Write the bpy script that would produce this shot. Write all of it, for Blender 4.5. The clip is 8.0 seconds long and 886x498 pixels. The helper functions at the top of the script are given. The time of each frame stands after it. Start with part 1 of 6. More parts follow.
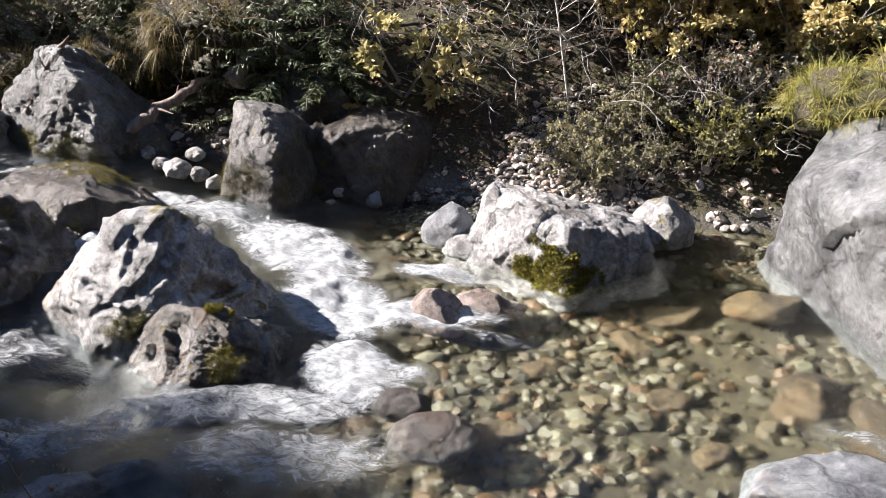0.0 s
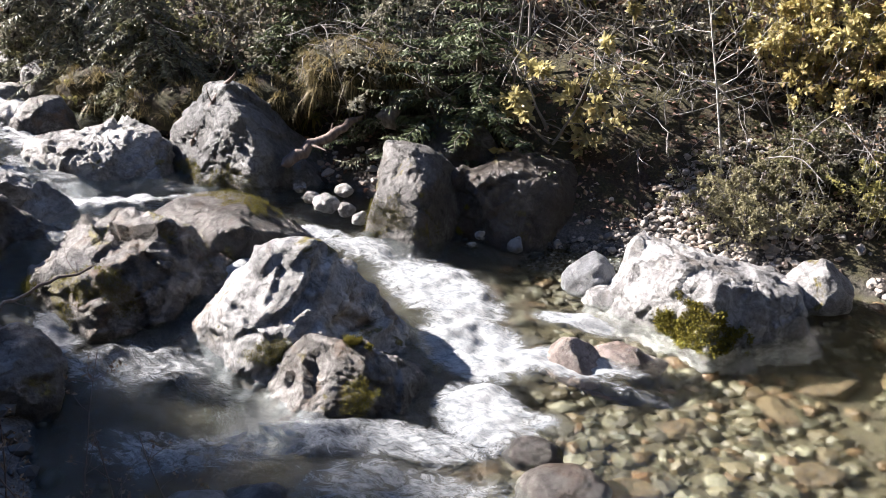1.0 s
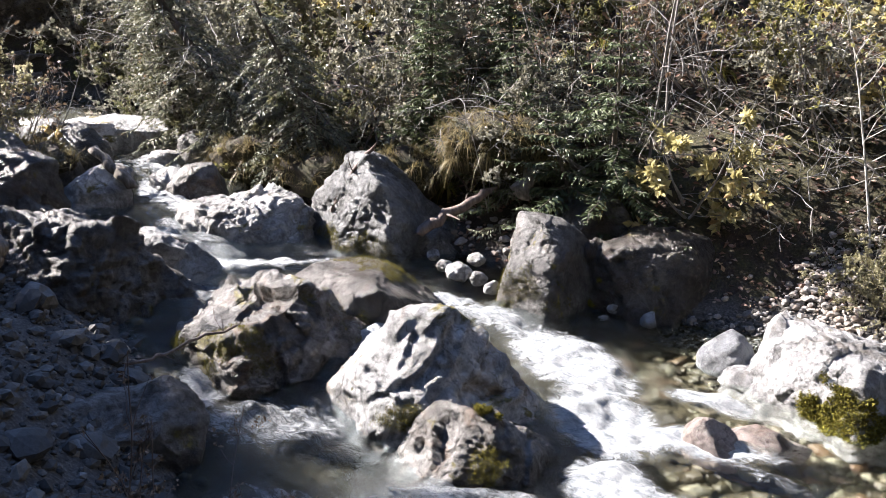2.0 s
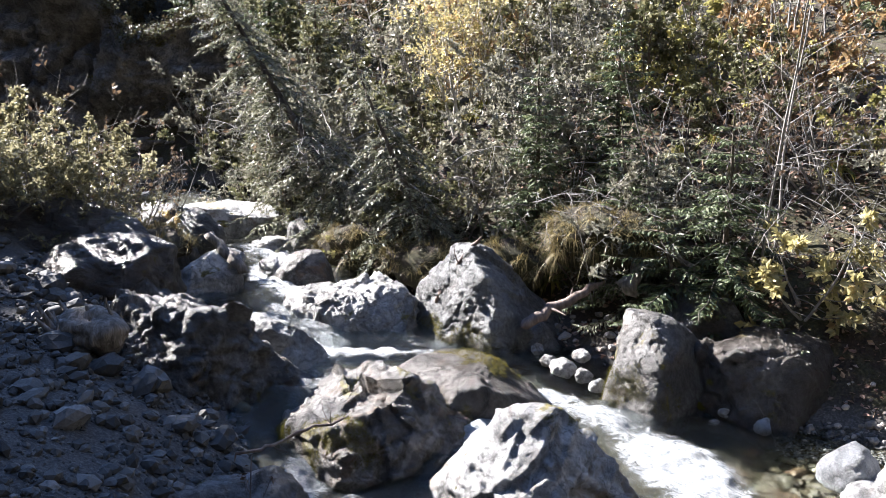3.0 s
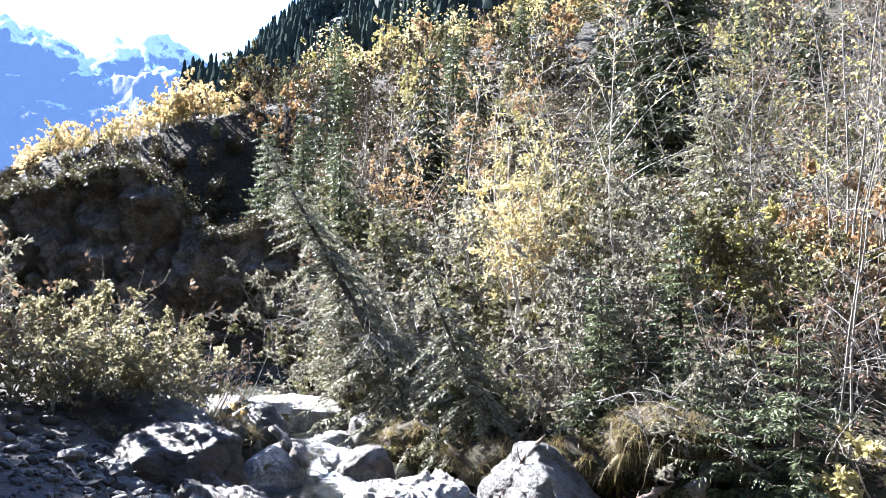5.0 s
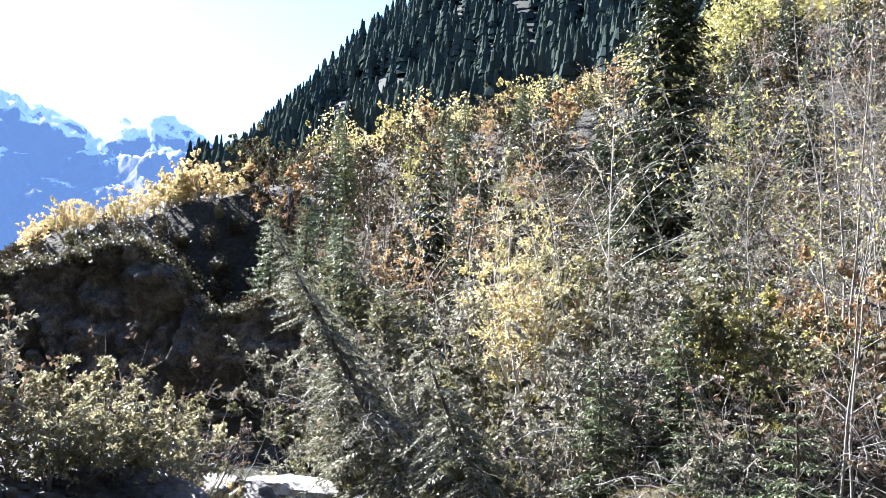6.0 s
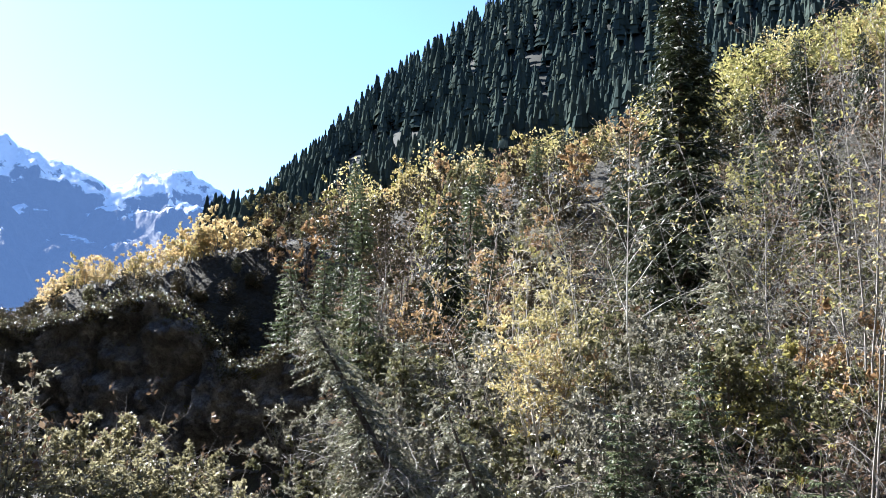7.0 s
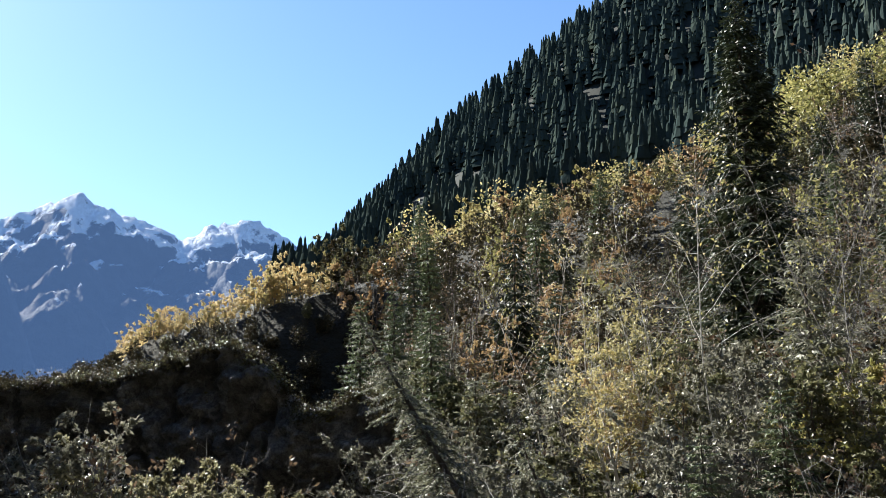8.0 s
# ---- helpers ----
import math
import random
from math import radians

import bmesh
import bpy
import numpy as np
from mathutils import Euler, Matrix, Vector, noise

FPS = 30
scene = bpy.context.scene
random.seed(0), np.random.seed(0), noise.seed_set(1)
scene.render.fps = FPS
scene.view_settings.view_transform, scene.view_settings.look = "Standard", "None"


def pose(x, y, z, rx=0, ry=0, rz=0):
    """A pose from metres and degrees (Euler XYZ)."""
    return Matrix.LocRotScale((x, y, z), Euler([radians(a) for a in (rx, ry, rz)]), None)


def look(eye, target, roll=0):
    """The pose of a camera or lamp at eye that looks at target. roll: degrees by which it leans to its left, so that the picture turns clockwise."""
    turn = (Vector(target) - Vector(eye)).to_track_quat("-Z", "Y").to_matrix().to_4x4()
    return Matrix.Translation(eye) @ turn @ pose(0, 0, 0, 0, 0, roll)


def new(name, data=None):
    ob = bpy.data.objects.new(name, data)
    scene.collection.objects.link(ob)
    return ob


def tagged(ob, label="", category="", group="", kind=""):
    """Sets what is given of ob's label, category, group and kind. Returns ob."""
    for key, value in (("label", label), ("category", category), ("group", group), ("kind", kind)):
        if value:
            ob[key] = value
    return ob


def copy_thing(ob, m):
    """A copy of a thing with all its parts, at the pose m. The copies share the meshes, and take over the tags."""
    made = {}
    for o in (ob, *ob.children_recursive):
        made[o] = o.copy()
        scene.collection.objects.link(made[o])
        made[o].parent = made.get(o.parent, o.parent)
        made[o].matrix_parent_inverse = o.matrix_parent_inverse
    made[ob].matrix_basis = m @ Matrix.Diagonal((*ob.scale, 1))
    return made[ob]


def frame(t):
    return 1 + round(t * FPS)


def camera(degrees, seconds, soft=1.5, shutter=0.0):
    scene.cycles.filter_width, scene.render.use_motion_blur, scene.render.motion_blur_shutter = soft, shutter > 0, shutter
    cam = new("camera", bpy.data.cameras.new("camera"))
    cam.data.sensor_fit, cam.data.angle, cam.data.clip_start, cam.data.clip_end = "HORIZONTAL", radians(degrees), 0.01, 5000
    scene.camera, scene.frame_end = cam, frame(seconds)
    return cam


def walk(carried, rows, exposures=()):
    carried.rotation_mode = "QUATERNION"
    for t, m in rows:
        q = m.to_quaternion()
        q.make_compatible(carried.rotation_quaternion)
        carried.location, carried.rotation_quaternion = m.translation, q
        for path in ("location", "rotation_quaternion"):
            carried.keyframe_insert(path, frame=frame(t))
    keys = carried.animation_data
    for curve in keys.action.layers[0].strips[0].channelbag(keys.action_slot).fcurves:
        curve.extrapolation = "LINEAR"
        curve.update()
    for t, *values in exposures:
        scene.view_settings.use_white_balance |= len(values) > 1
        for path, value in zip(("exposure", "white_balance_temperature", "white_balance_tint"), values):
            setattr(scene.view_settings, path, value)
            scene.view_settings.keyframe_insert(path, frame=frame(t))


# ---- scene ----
cam = camera(52.01, 8.0, soft=0.6)
PATH = [
    (0, (0.000, 0.000, 3.000), (0.0000, 1.8395, 2.2148), 0.00),
    (0.5, (0.019, 0.006, 2.996), (-0.1493, 1.8618, 2.2701), -0.12),
    (1, (-0.047, 0.033, 2.953), (-0.3442, 1.8875, 2.2660), 0.28),
    (1.5, (-0.100, 0.043, 2.957), (-0.5310, 1.8899, 2.3222), 0.08),
    (1.7, (-0.076, 0.007, 2.955), (-0.5646, 1.8523, 2.3578), -0.18),
    (2.8, (-0.202, -0.038, 3.036), (-0.9578, 1.7700, 2.6374), -0.20),
    (3, (-0.211, -0.026, 3.054), (-0.9918, 1.7794, 2.6930), -0.17),
    (3.5, (-0.208, -0.092, 3.056), (-1.0547, 1.7065, 2.8405), -0.38),
    (4, (-0.194, -0.133, 3.041), (-1.0805, 1.6564, 2.9247), -0.28),
    (4.5, (-0.190, -0.184, 3.035), (-1.0923, 1.6011, 3.0093), 0.05),
    (5, (-0.193, -0.205, 3.035), (-1.1032, 1.5744, 3.1099), 0.55),
    (5.2, (-0.177, -0.197, 3.021), (-1.0957, 1.5753, 3.1412), 0.92),
    (6.3, (-0.143, -0.408, 3.008), (-1.0463, 1.3523, 3.3001), 1.47),
    (6.5, (-0.146, -0.426, 3.007), (-1.0554, 1.3272, 3.3220), 1.57),
    (7, (-0.145, -0.429, 3.023), (-1.0740, 1.3034, 3.3906), 0.99),
    (7.5, (-0.142, -0.489, 3.002), (-1.1292, 1.1991, 3.4197), -0.08),
    (8, (-0.143, -0.488, 2.982), (-1.1882, 1.1564, 3.4336), -0.60),
]
walk(cam, [(t, look(eye, target, roll)) for t, eye, target, roll in PATH],
     exposures=[(0.0, 2.3, 6400, 16), (1.7, 2.58, 6300, 16), (3.0, 2.82, 6050, 14), (4.0, 3.15, 5800, 13), (5.0, 3.35, 5800, 14), (6.5, 2.9, 5850, 12), (7.2, 2.4, 5950, 10), (8.0, 1.83, 6200, 6)])
# ---------------------------------------------------------------- light
SUN_AZ, SUN_EL = -80.0, 36.0          # degrees, azimuth from +y, clockwise
world = bpy.data.worlds.new("sky")
scene.world = world
world.use_nodes = True
wn = world.node_tree
sky = wn.nodes.new("ShaderNodeTexSky")
sky.sky_type = "NISHITA"
sky.sun_disc = False
sky.sun_elevation = radians(SUN_EL)
sky.sun_rotation = radians(SUN_AZ)
sky.altitude = 1100
sky.air_density = 1.0
sky.dust_density = 0.55
sky.ozone_density = 4.6
wn.links.new(sky.outputs[0], wn.nodes["Background"].inputs[0])
wn.nodes["Background"].inputs[1].default_value = 0.066
sun = new("sun", bpy.data.lights.new("sun", "SUN"))
sun.data.energy = 5.0
sun.data.angle = radians(0.53)
sun.data.color = (1.0, 0.93, 0.83)
_a, _e = radians(SUN_AZ), radians(SUN_EL)
SUN_DIR = Vector((math.sin(_a) * math.cos(_e), math.cos(_a) * math.cos(_e), math.sin(_e)))
sun.matrix_world = look(SUN_DIR * 200, (0, 0, 0))


# ---------------------------------------------------------------- helpers
def smooth(a, b, x):
    t = np.clip((np.asarray(x, float) - a) / (b - a), 0, 1)
    return t * t * (3 - 2 * t)


def mesh_arrays(name, verts, faces, mats=(), mat_index=None, shade=True):
    """A mesh from numpy arrays; faces all of one size."""
    me = bpy.data.meshes.new(name)
    verts = np.asarray(verts, np.float32)
    faces = np.asarray(faces, np.int32)
    n = faces.shape[1]
    me.vertices.add(len(verts))
    me.vertices.foreach_set("co", verts.ravel())
    me.loops.add(faces.size)
    me.loops.foreach_set("vertex_index", faces.ravel())
    me.polygons.add(len(faces))
    me.polygons.foreach_set("loop_start", np.arange(0, faces.size, n, dtype=np.int32))
    me.polygons.foreach_set("loop_total", np.full(len(faces), n, np.int32))
    me.polygons.foreach_set("use_smooth", np.full(len(faces), shade))
    for m in mats:
        me.materials.append(m)
    if mat_index is not None:
        me.polygons.foreach_set("material_index", np.asarray(mat_index, np.int32))
    me.update(calc_edges=True)
    me.validate()
    return me


def put(name, me, parent=None, label="", category="", kind="", group=""):
    ob = new(name, me)
    if parent:
        ob.parent = parent
    return tagged(ob, label, category, group, kind)


def thing(name, at, label, category, group="", kind=""):
    ob = new(name)
    ob.empty_display_size = 0.2
    ob.location = at
    return tagged(ob, label, category, group, kind)


_perm = np.random.RandomState(7).rand(64, 64, 64)


def vnoise(p, scale=1.0):
    """Smooth value noise in 0..1 at the points p."""
    q = np.asarray(p, float) * scale + 1000.37
    i = np.floor(q).astype(int)
    f = q - i
    f = f * f * (3 - 2 * f)
    out = 0
    for dx in (0, 1):
        for dy in (0, 1):
            for dz in (0, 1):
                w = (f[..., 0] if dx else 1 - f[..., 0]) * (f[..., 1] if dy else 1 - f[..., 1]) * (f[..., 2] if dz else 1 - f[..., 2])
                out = out + w * _perm[(i[..., 0] + dx) % 64, (i[..., 1] + dy) % 64, (i[..., 2] + dz) % 64]
    return out


def fbm(p, scale=1.0, octaves=4, gain=0.5):
    """Noise of several octaves, about -1..1."""
    total, amp, norm = 0, 1.0, 0
    for k in range(octaves):
        total = total + amp * (2 * vnoise(np.asarray(p) + 17.1 * k, scale * 2 ** k) - 1)
        norm += amp
        amp *= gain
    return total / norm * 1.6


# ---------------------------------------------------------------- materials
def material(name, rough=0.8):
    m = bpy.data.materials.new(name)
    m.use_nodes = True
    b = m.node_tree.nodes["Principled BSDF"]
    b.inputs["Roughness"].default_value = rough
    return m, m.node_tree, b


def N(nt, kind, **vals):
    n = nt.nodes.new("ShaderNode" + kind)
    for k, v in vals.items():
        n.inputs[k.replace("_", " ")].default_value = v
    return n


def coords(nt, scale=1.0):
    c = nt.nodes.new("ShaderNodeTexCoord")
    return c.outputs["Object"]


def noise_tex(nt, co, scale, detail=4.0, rough=0.55, dist=0.0):
    n = N(nt, "TexNoise", Scale=scale, Detail=detail, Roughness=rough, Distortion=dist)
    nt.links.new(co, n.inputs["Vector"])
    return n.outputs["Fac"]


def ramp(nt, fac, stops):
    r = nt.nodes.new("ShaderNodeValToRGB")
    e = r.color_ramp.elements
    while len(e) < len(stops):
        e.new(0.5)
    for el, (pos, col) in zip(e, stops):
        el.position = pos
        el.color = (*col, 1) if len(col) == 3 else col
    nt.links.new(fac, r.inputs[0])
    return r.outputs[0]


def grey(v):
    return (v, v, v)


def mix(nt, fac, a, b, kind="MIX"):
    m = nt.nodes.new("ShaderNodeMix")
    m.data_type, m.blend_type = "RGBA", kind
    for sock, val in ((m.inputs[0], fac), (m.inputs[6], a), (m.inputs[7], b)):
        if isinstance(val, bpy.types.NodeSocket):
            nt.links.new(val, sock)
        elif isinstance(val, tuple):
            sock.default_value = (*val, 1)
        else:
            sock.default_value = val
    return m.outputs[2]


def calc(nt, op, a, b=0.0, clamp=False):
    m = nt.nodes.new("ShaderNodeMath")
    m.operation, m.use_clamp = op, clamp
    for sock, val in zip(m.inputs, (a, b)):
        if isinstance(val, bpy.types.NodeSocket):
            nt.links.new(val, sock)
        else:
            sock.default_value = val
    return m.outputs[0]


def bump(nt, bsdf, heights, distance=0.02):
    prev = None
    for h, strength, dist in heights:
        b = nt.nodes.new("ShaderNodeBump")
        b.inputs["Strength"].default_value = strength
        b.inputs["Distance"].default_value = dist
        nt.links.new(h, b.inputs["Height"])
        if prev:
            nt.links.new(prev, b.inputs["Normal"])
        prev = b.outputs[0]
    nt.links.new(prev, bsdf.inputs["Normal"])


def rock_material(name, dark, mid, light, moss=0.0, veins=0.3, tint=(0.30, 0.20, 0.11), tint_amount=0.3, rough=0.75, moss_side=0.0):
    """Weathered rock: mottled colour, veins, cracks, stains, lichen and moss."""
    m, nt, b = material(name, rough)
    co = coords(nt)
    info = nt.nodes.new("ShaderNodeObjectInfo")
    off = nt.nodes.new("ShaderNodeVectorMath")
    off.operation = "MULTIPLY_ADD"
    nt.links.new(co, off.inputs[0])
    off.inputs[1].default_value = (1, 1, 1)
    comb = nt.nodes.new("ShaderNodeCombineXYZ")
    for k, s in enumerate((37.0, 71.0, 13.0)):
        nt.links.new(calc(nt, "MULTIPLY", info.outputs["Random"], s), comb.inputs[k])
    nt.links.new(comb.outputs[0], off.inputs[2])
    co = off.outputs[0]
    big = noise_tex(nt, co, 1.8, 5, 0.6, 0.6)
    fine = noise_tex(nt, co, 22.0, 6, 0.7)
    grain = noise_tex(nt, co, 140.0, 3, 0.6)
    mid_relief = noise_tex(nt, co, 6.5, 7, 0.72, 0.5)
    col = ramp(nt, calc(nt, "ADD", calc(nt, "MULTIPLY", big, 0.6), calc(nt, "MULTIPLY", fine, 0.4)),
               [(0.34, tuple(c * 0.7 for c in dark)), (0.48, mid), (0.62, tuple(min(0.85, c * 1.15) for c in light))])
    # pale mineral veins
    wave = N(nt, "TexWave", Scale=1.1, Distortion=9.0, Detail=4.0)
    wave.inputs["Detail Scale"].default_value = 1.7
    nt.links.new(co, wave.inputs["Vector"])
    vein = ramp(nt, wave.outputs["Fac"], [(0.86, grey(0)), (0.97, grey(1))])
    col = mix(nt, calc(nt, "MULTIPLY", vein, veins), col, tuple(min(1, c * 1.7) for c in light))
    # stains
    st = ramp(nt, noise_tex(nt, co, 2.7, 4, 0.6, 1.2), [(0.54, grey(0)), (0.66, grey(1))])
    col = mix(nt, calc(nt, "MULTIPLY", st, tint_amount), col, tint)
    # lichen flecks
    vor = N(nt, "TexVoronoi", Scale=9.0)
    nt.links.new(co, vor.inputs["Vector"])
    fl = ramp(nt, calc(nt, "ADD", vor.outputs["Distance"], calc(nt, "MULTIPLY", fine, 0.35)), [(0.26, grey(1)), (0.33, grey(0))])
    col = mix(nt, calc(nt, "MULTIPLY", fl, 0.22), col, (0.42, 0.42, 0.40))
    # cracks
    vc = N(nt, "TexVoronoi", Scale=1.1)
    vc.feature = "DISTANCE_TO_EDGE"
    wob = nt.nodes.new("ShaderNodeVectorMath")
    wob.operation = "ADD"
    nz = N(nt, "TexNoise", Scale=1.7, Detail=6.0)
    nt.links.new(co, nz.inputs["Vector"])
    nt.links.new(co, wob.inputs[0])
    nt.links.new(nz.outputs["Color"], wob.inputs[1])
    nt.links.new(wob.outputs[0], vc.inputs["Vector"])
    crack = ramp(nt, vc.outputs["Distance"], [(0.0, grey(0)), (0.026, grey(1))])
    col = mix(nt, calc(nt, "MULTIPLY", calc(nt, "SUBTRACT", 1.0, crack), 0.45), col, tuple(c * 0.3 for c in dark))
    plates = []
    for size in (4.5, 13.0, 34.0):
        pl = N(nt, "TexVoronoi", Scale=size)
        nt.links.new(wob.outputs[0], pl.inputs["Vector"])
        plates.append(calc(nt, "MULTIPLY", pl.outputs["Color"], 1.0))
    hair = N(nt, "TexVoronoi", Scale=4.5)
    hair.feature = "DISTANCE_TO_EDGE"
    nt.links.new(wob.outputs[0], hair.inputs["Vector"])
    seam = ramp(nt, calc(nt, "ADD", hair.outputs["Distance"], calc(nt, "MULTIPLY", fine, 0.05)), [(0.025, grey(1)), (0.05, grey(0))])
    col = mix(nt, calc(nt, "MULTIPLY", seam, 0.55), col, tuple(c * 0.45 for c in dark))
    col = mix(nt, 0.45, col, ramp(nt, plates[1], [(0.25, grey(0.55)), (0.75, grey(1.0))]), "MULTIPLY")
    wet = ramp(nt, mid_relief, [(0.36, grey(max(0.12, rough - 0.22))), (0.62, grey(rough + 0.18))])
    nt.links.new(wet, b.inputs["Roughness"])
    if moss > 0:
        geo = nt.nodes.new("ShaderNodeNewGeometry")
        sep = nt.nodes.new("ShaderNodeSeparateXYZ")
        nt.links.new(geo.outputs["Normal"], sep.inputs[0])
        patch = noise_tex(nt, co, 2.2, 5, 0.65, 0.4)
        h = calc(nt, "ADD", patch, calc(nt, "MULTIPLY", sep.outputs["Z"], 0.10 - moss_side))
        mm = ramp(nt, h, [(0.70 - 0.16 * moss, grey(0)), (0.75 - 0.16 * moss, grey(1))])
        mcol = ramp(nt, noise_tex(nt, co, 30.0, 4, 0.7), [(0.3, (0.035, 0.032, 0.008)), (0.5, (0.10, 0.085, 0.018)), (0.7, (0.23, 0.19, 0.035))])
        col = mix(nt, mm, col, mcol)
        nt.links.new(calc(nt, "ADD", calc(nt, "MULTIPLY", mm, 0.2), rough), b.inputs["Roughness"])
    nt.links.new(col, b.inputs["Base Color"])
    b.inputs["Specular IOR Level"].default_value = 0.55
    bump(nt, b, [(crack, 0.8, 0.05), (plates[0], 0.7, 0.05), (plates[1], 0.8, 0.025), (plates[2], 0.8, 0.010), (mid_relief, 0.7, 0.06), (fine, 1.0, 0.05), (grain, 0.8, 0.012)])
    return m


M_PALE = rock_material("pale_limestone", (0.06, 0.06, 0.062), (0.24, 0.238, 0.24), (0.50, 0.498, 0.495), moss=0.1, veins=0.15, tint=(0.15, 0.115, 0.08), tint_amount=0.45, rough=0.5)
M_LIME = rock_material("pitted_grey_limestone", (0.045, 0.047, 0.05), (0.11, 0.115, 0.12), (0.225, 0.23, 0.235), veins=0.12, tint=(0.09, 0.08, 0.07), tint_amount=0.3, rough=0.5)
M_WHITE = rock_material("white_banded_rock", (0.07, 0.071, 0.076), (0.32, 0.323, 0.327), (0.60, 0.60, 0.60), moss=0.3, veins=0.3, tint=(0.20, 0.12, 0.05), tint_amount=0.6, rough=0.42)
M_GREY = rock_material("grey_weathered_rock", (0.024, 0.022, 0.02), (0.072, 0.068, 0.065), (0.23, 0.225, 0.22), moss=0.6, moss_side=0.1, veins=0.10, tint=(0.07, 0.043, 0.02), tint_amount=0.55, rough=0.5)
M_MOSSY = rock_material("mossy_dark_rock", (0.025, 0.02, 0.017), (0.065, 0.057, 0.05), (0.27, 0.262, 0.255), moss=0.6, moss_side=0.08, veins=0.2, tint=(0.12, 0.062, 0.022), tint_amount=0.7, rough=0.45)
# wet brown rock; its dark tone also paints shade onto some boulders
M_WETSHADE = rock_material("wet_and_shaded_brown_rock", (0.016, 0.013, 0.011), (0.048, 0.040, 0.034), (0.13, 0.12, 0.11), moss=0.5, moss_side=0.1, veins=0.05, tint=(0.07, 0.04, 0.018), tint_amount=0.6, rough=0.36)
M_BLUE = rock_material("slate_blue_rock", (0.08, 0.085, 0.095), (0.15, 0.16, 0.175), (0.28, 0.29, 0.30), veins=0.2, tint_amount=0.2, rough=0.5)
M_PINK = rock_material("reddish_rock", (0.07, 0.05, 0.042), (0.17, 0.13, 0.115), (0.34, 0.285, 0.26), veins=0.2, tint=(0.15, 0.085, 0.04), tint_amount=0.5, rough=0.45)
M_OCHRE = rock_material("ochre_algae_rock", (0.03, 0.021, 0.009), (0.075, 0.048, 0.018), (0.13, 0.092, 0.042), veins=0.05, tint=(0.12, 0.058, 0.014), tint_amount=0.5, rough=0.6)
M_CLIFF = rock_material("dark_cliff_rock", (0.045, 0.042, 0.039), (0.115, 0.105, 0.096), (0.26, 0.24, 0.215), moss=0.2, veins=0.2, tint=(0.13, 0.105, 0.07), tint_amount=0.5, rough=0.85)


def pebble_material(name, stops, rough=0.7):
    m, nt, b = material(name, rough)
    geo = nt.nodes.new("ShaderNodeNewGeometry")
    info = nt.nodes.new("ShaderNodeObjectInfo")
    r = calc(nt, "FRACT", calc(nt, "ADD", geo.outputs["Random Per Island"], calc(nt, "MULTIPLY", info.outputs["Random"], 7.3)))
    co = coords(nt)
    n = noise_tex(nt, co, 40.0, 4, 0.65)
    col = ramp(nt, r, stops)
    col = mix(nt, 0.8, col, ramp(nt, n, [(0.3, grey(0.35)), (0.7, grey(1.0))]), "MULTIPLY")
    nt.links.new(col, b.inputs["Base Color"])
    bump(nt, b, [(n, 0.5, 0.01)])
    return m


M_PEBBLE = pebble_material("dry_pebbles", [(0.0, (0.16, 0.14, 0.12)), (0.3, (0.27, 0.25, 0.23)), (0.6, (0.40, 0.37, 0.34)), (0.85, (0.26, 0.20, 0.16)), (1.0, (0.52, 0.50, 0.47))])
# darker than the dry pebbles: the bank's shade is put into the colour
M_BANKSTONE = pebble_material("shaded_grey_bank_stones", [(0.0, (0.03, 0.03, 0.03)), (0.4, (0.06, 0.06, 0.06)), (0.8, (0.105, 0.103, 0.10)), (1.0, (0.21, 0.205, 0.20))])
M_BEDSTONE = pebble_material("algae_covered_stones", [(0.0, (0.024, 0.019, 0.008)), (0.25, (0.045, 0.035, 0.014)), (0.45, (0.036, 0.033, 0.015)), (0.65, (0.06, 0.052, 0.024)), (0.8, (0.08, 0.038, 0.010)), (0.92, (0.078, 0.071, 0.041)), (1.0, (0.16, 0.15, 0.10))], 0.6)


def ground_material():
    """Soil with leaf litter near the stream, dry grass and moss on the slopes."""
    m, nt, b = material("soil_and_litter", 0.95)
    co = coords(nt)
    big = noise_tex(nt, co, 0.5, 5, 0.6)
    mid = noise_tex(nt, co, 5.0, 5, 0.65)
    fine = noise_tex(nt, co, 45.0, 4, 0.7)
    # soil and grass colours are darkened to stand for shade under the plants
    soil = ramp(nt, fine, [(0.3, (0.014, 0.010, 0.008)), (0.55, (0.04, 0.027, 0.02)), (0.75, (0.10, 0.07, 0.052))])
    grass = ramp(nt, fine, [(0.3, (0.018, 0.019, 0.008)), (0.55, (0.045, 0.042, 0.016)), (0.75, (0.11, 0.09, 0.036))])
    att = nt.nodes.new("ShaderNodeAttribute")
    att.attribute_name = "cover"
    sep = nt.nodes.new("ShaderNodeSeparateColor")
    nt.links.new(att.outputs["Color"], sep.inputs[0])
    col = mix(nt, ramp(nt, calc(nt, "ADD", calc(nt, "MULTIPLY", mid, 0.5), calc(nt, "MULTIPLY", big, 0.5)), [(0.42, grey(0)), (0.55, grey(1))]), soil, grass)
    # gravel colour is lowered likewise, for the shade on the bank
    grav = ramp(nt, fine, [(0.3, grey(0.035)), (0.5, (0.075, 0.072, 0.07)), (0.7, (0.16, 0.155, 0.15))])
    col = mix(nt, sep.outputs[0], col, grav)
    bed = ramp(nt, mid, [(0.3, (0.02, 0.016, 0.008)), (0.5, (0.038, 0.031, 0.015)), (0.7, (0.065, 0.055, 0.027))])
    col = mix(nt, sep.outputs[1], col, bed)
    mead = ramp(nt, mid, [(0.3, (0.22, 0.13, 0.04)), (0.6, (0.36, 0.21, 0.07))])
    col = mix(nt, sep.outputs[2], col, mead)
    nt.links.new(col, b.inputs["Base Color"])
    bump(nt, b, [(mid, 0.7, 0.08), (fine, 0.9, 0.03)])
    return m


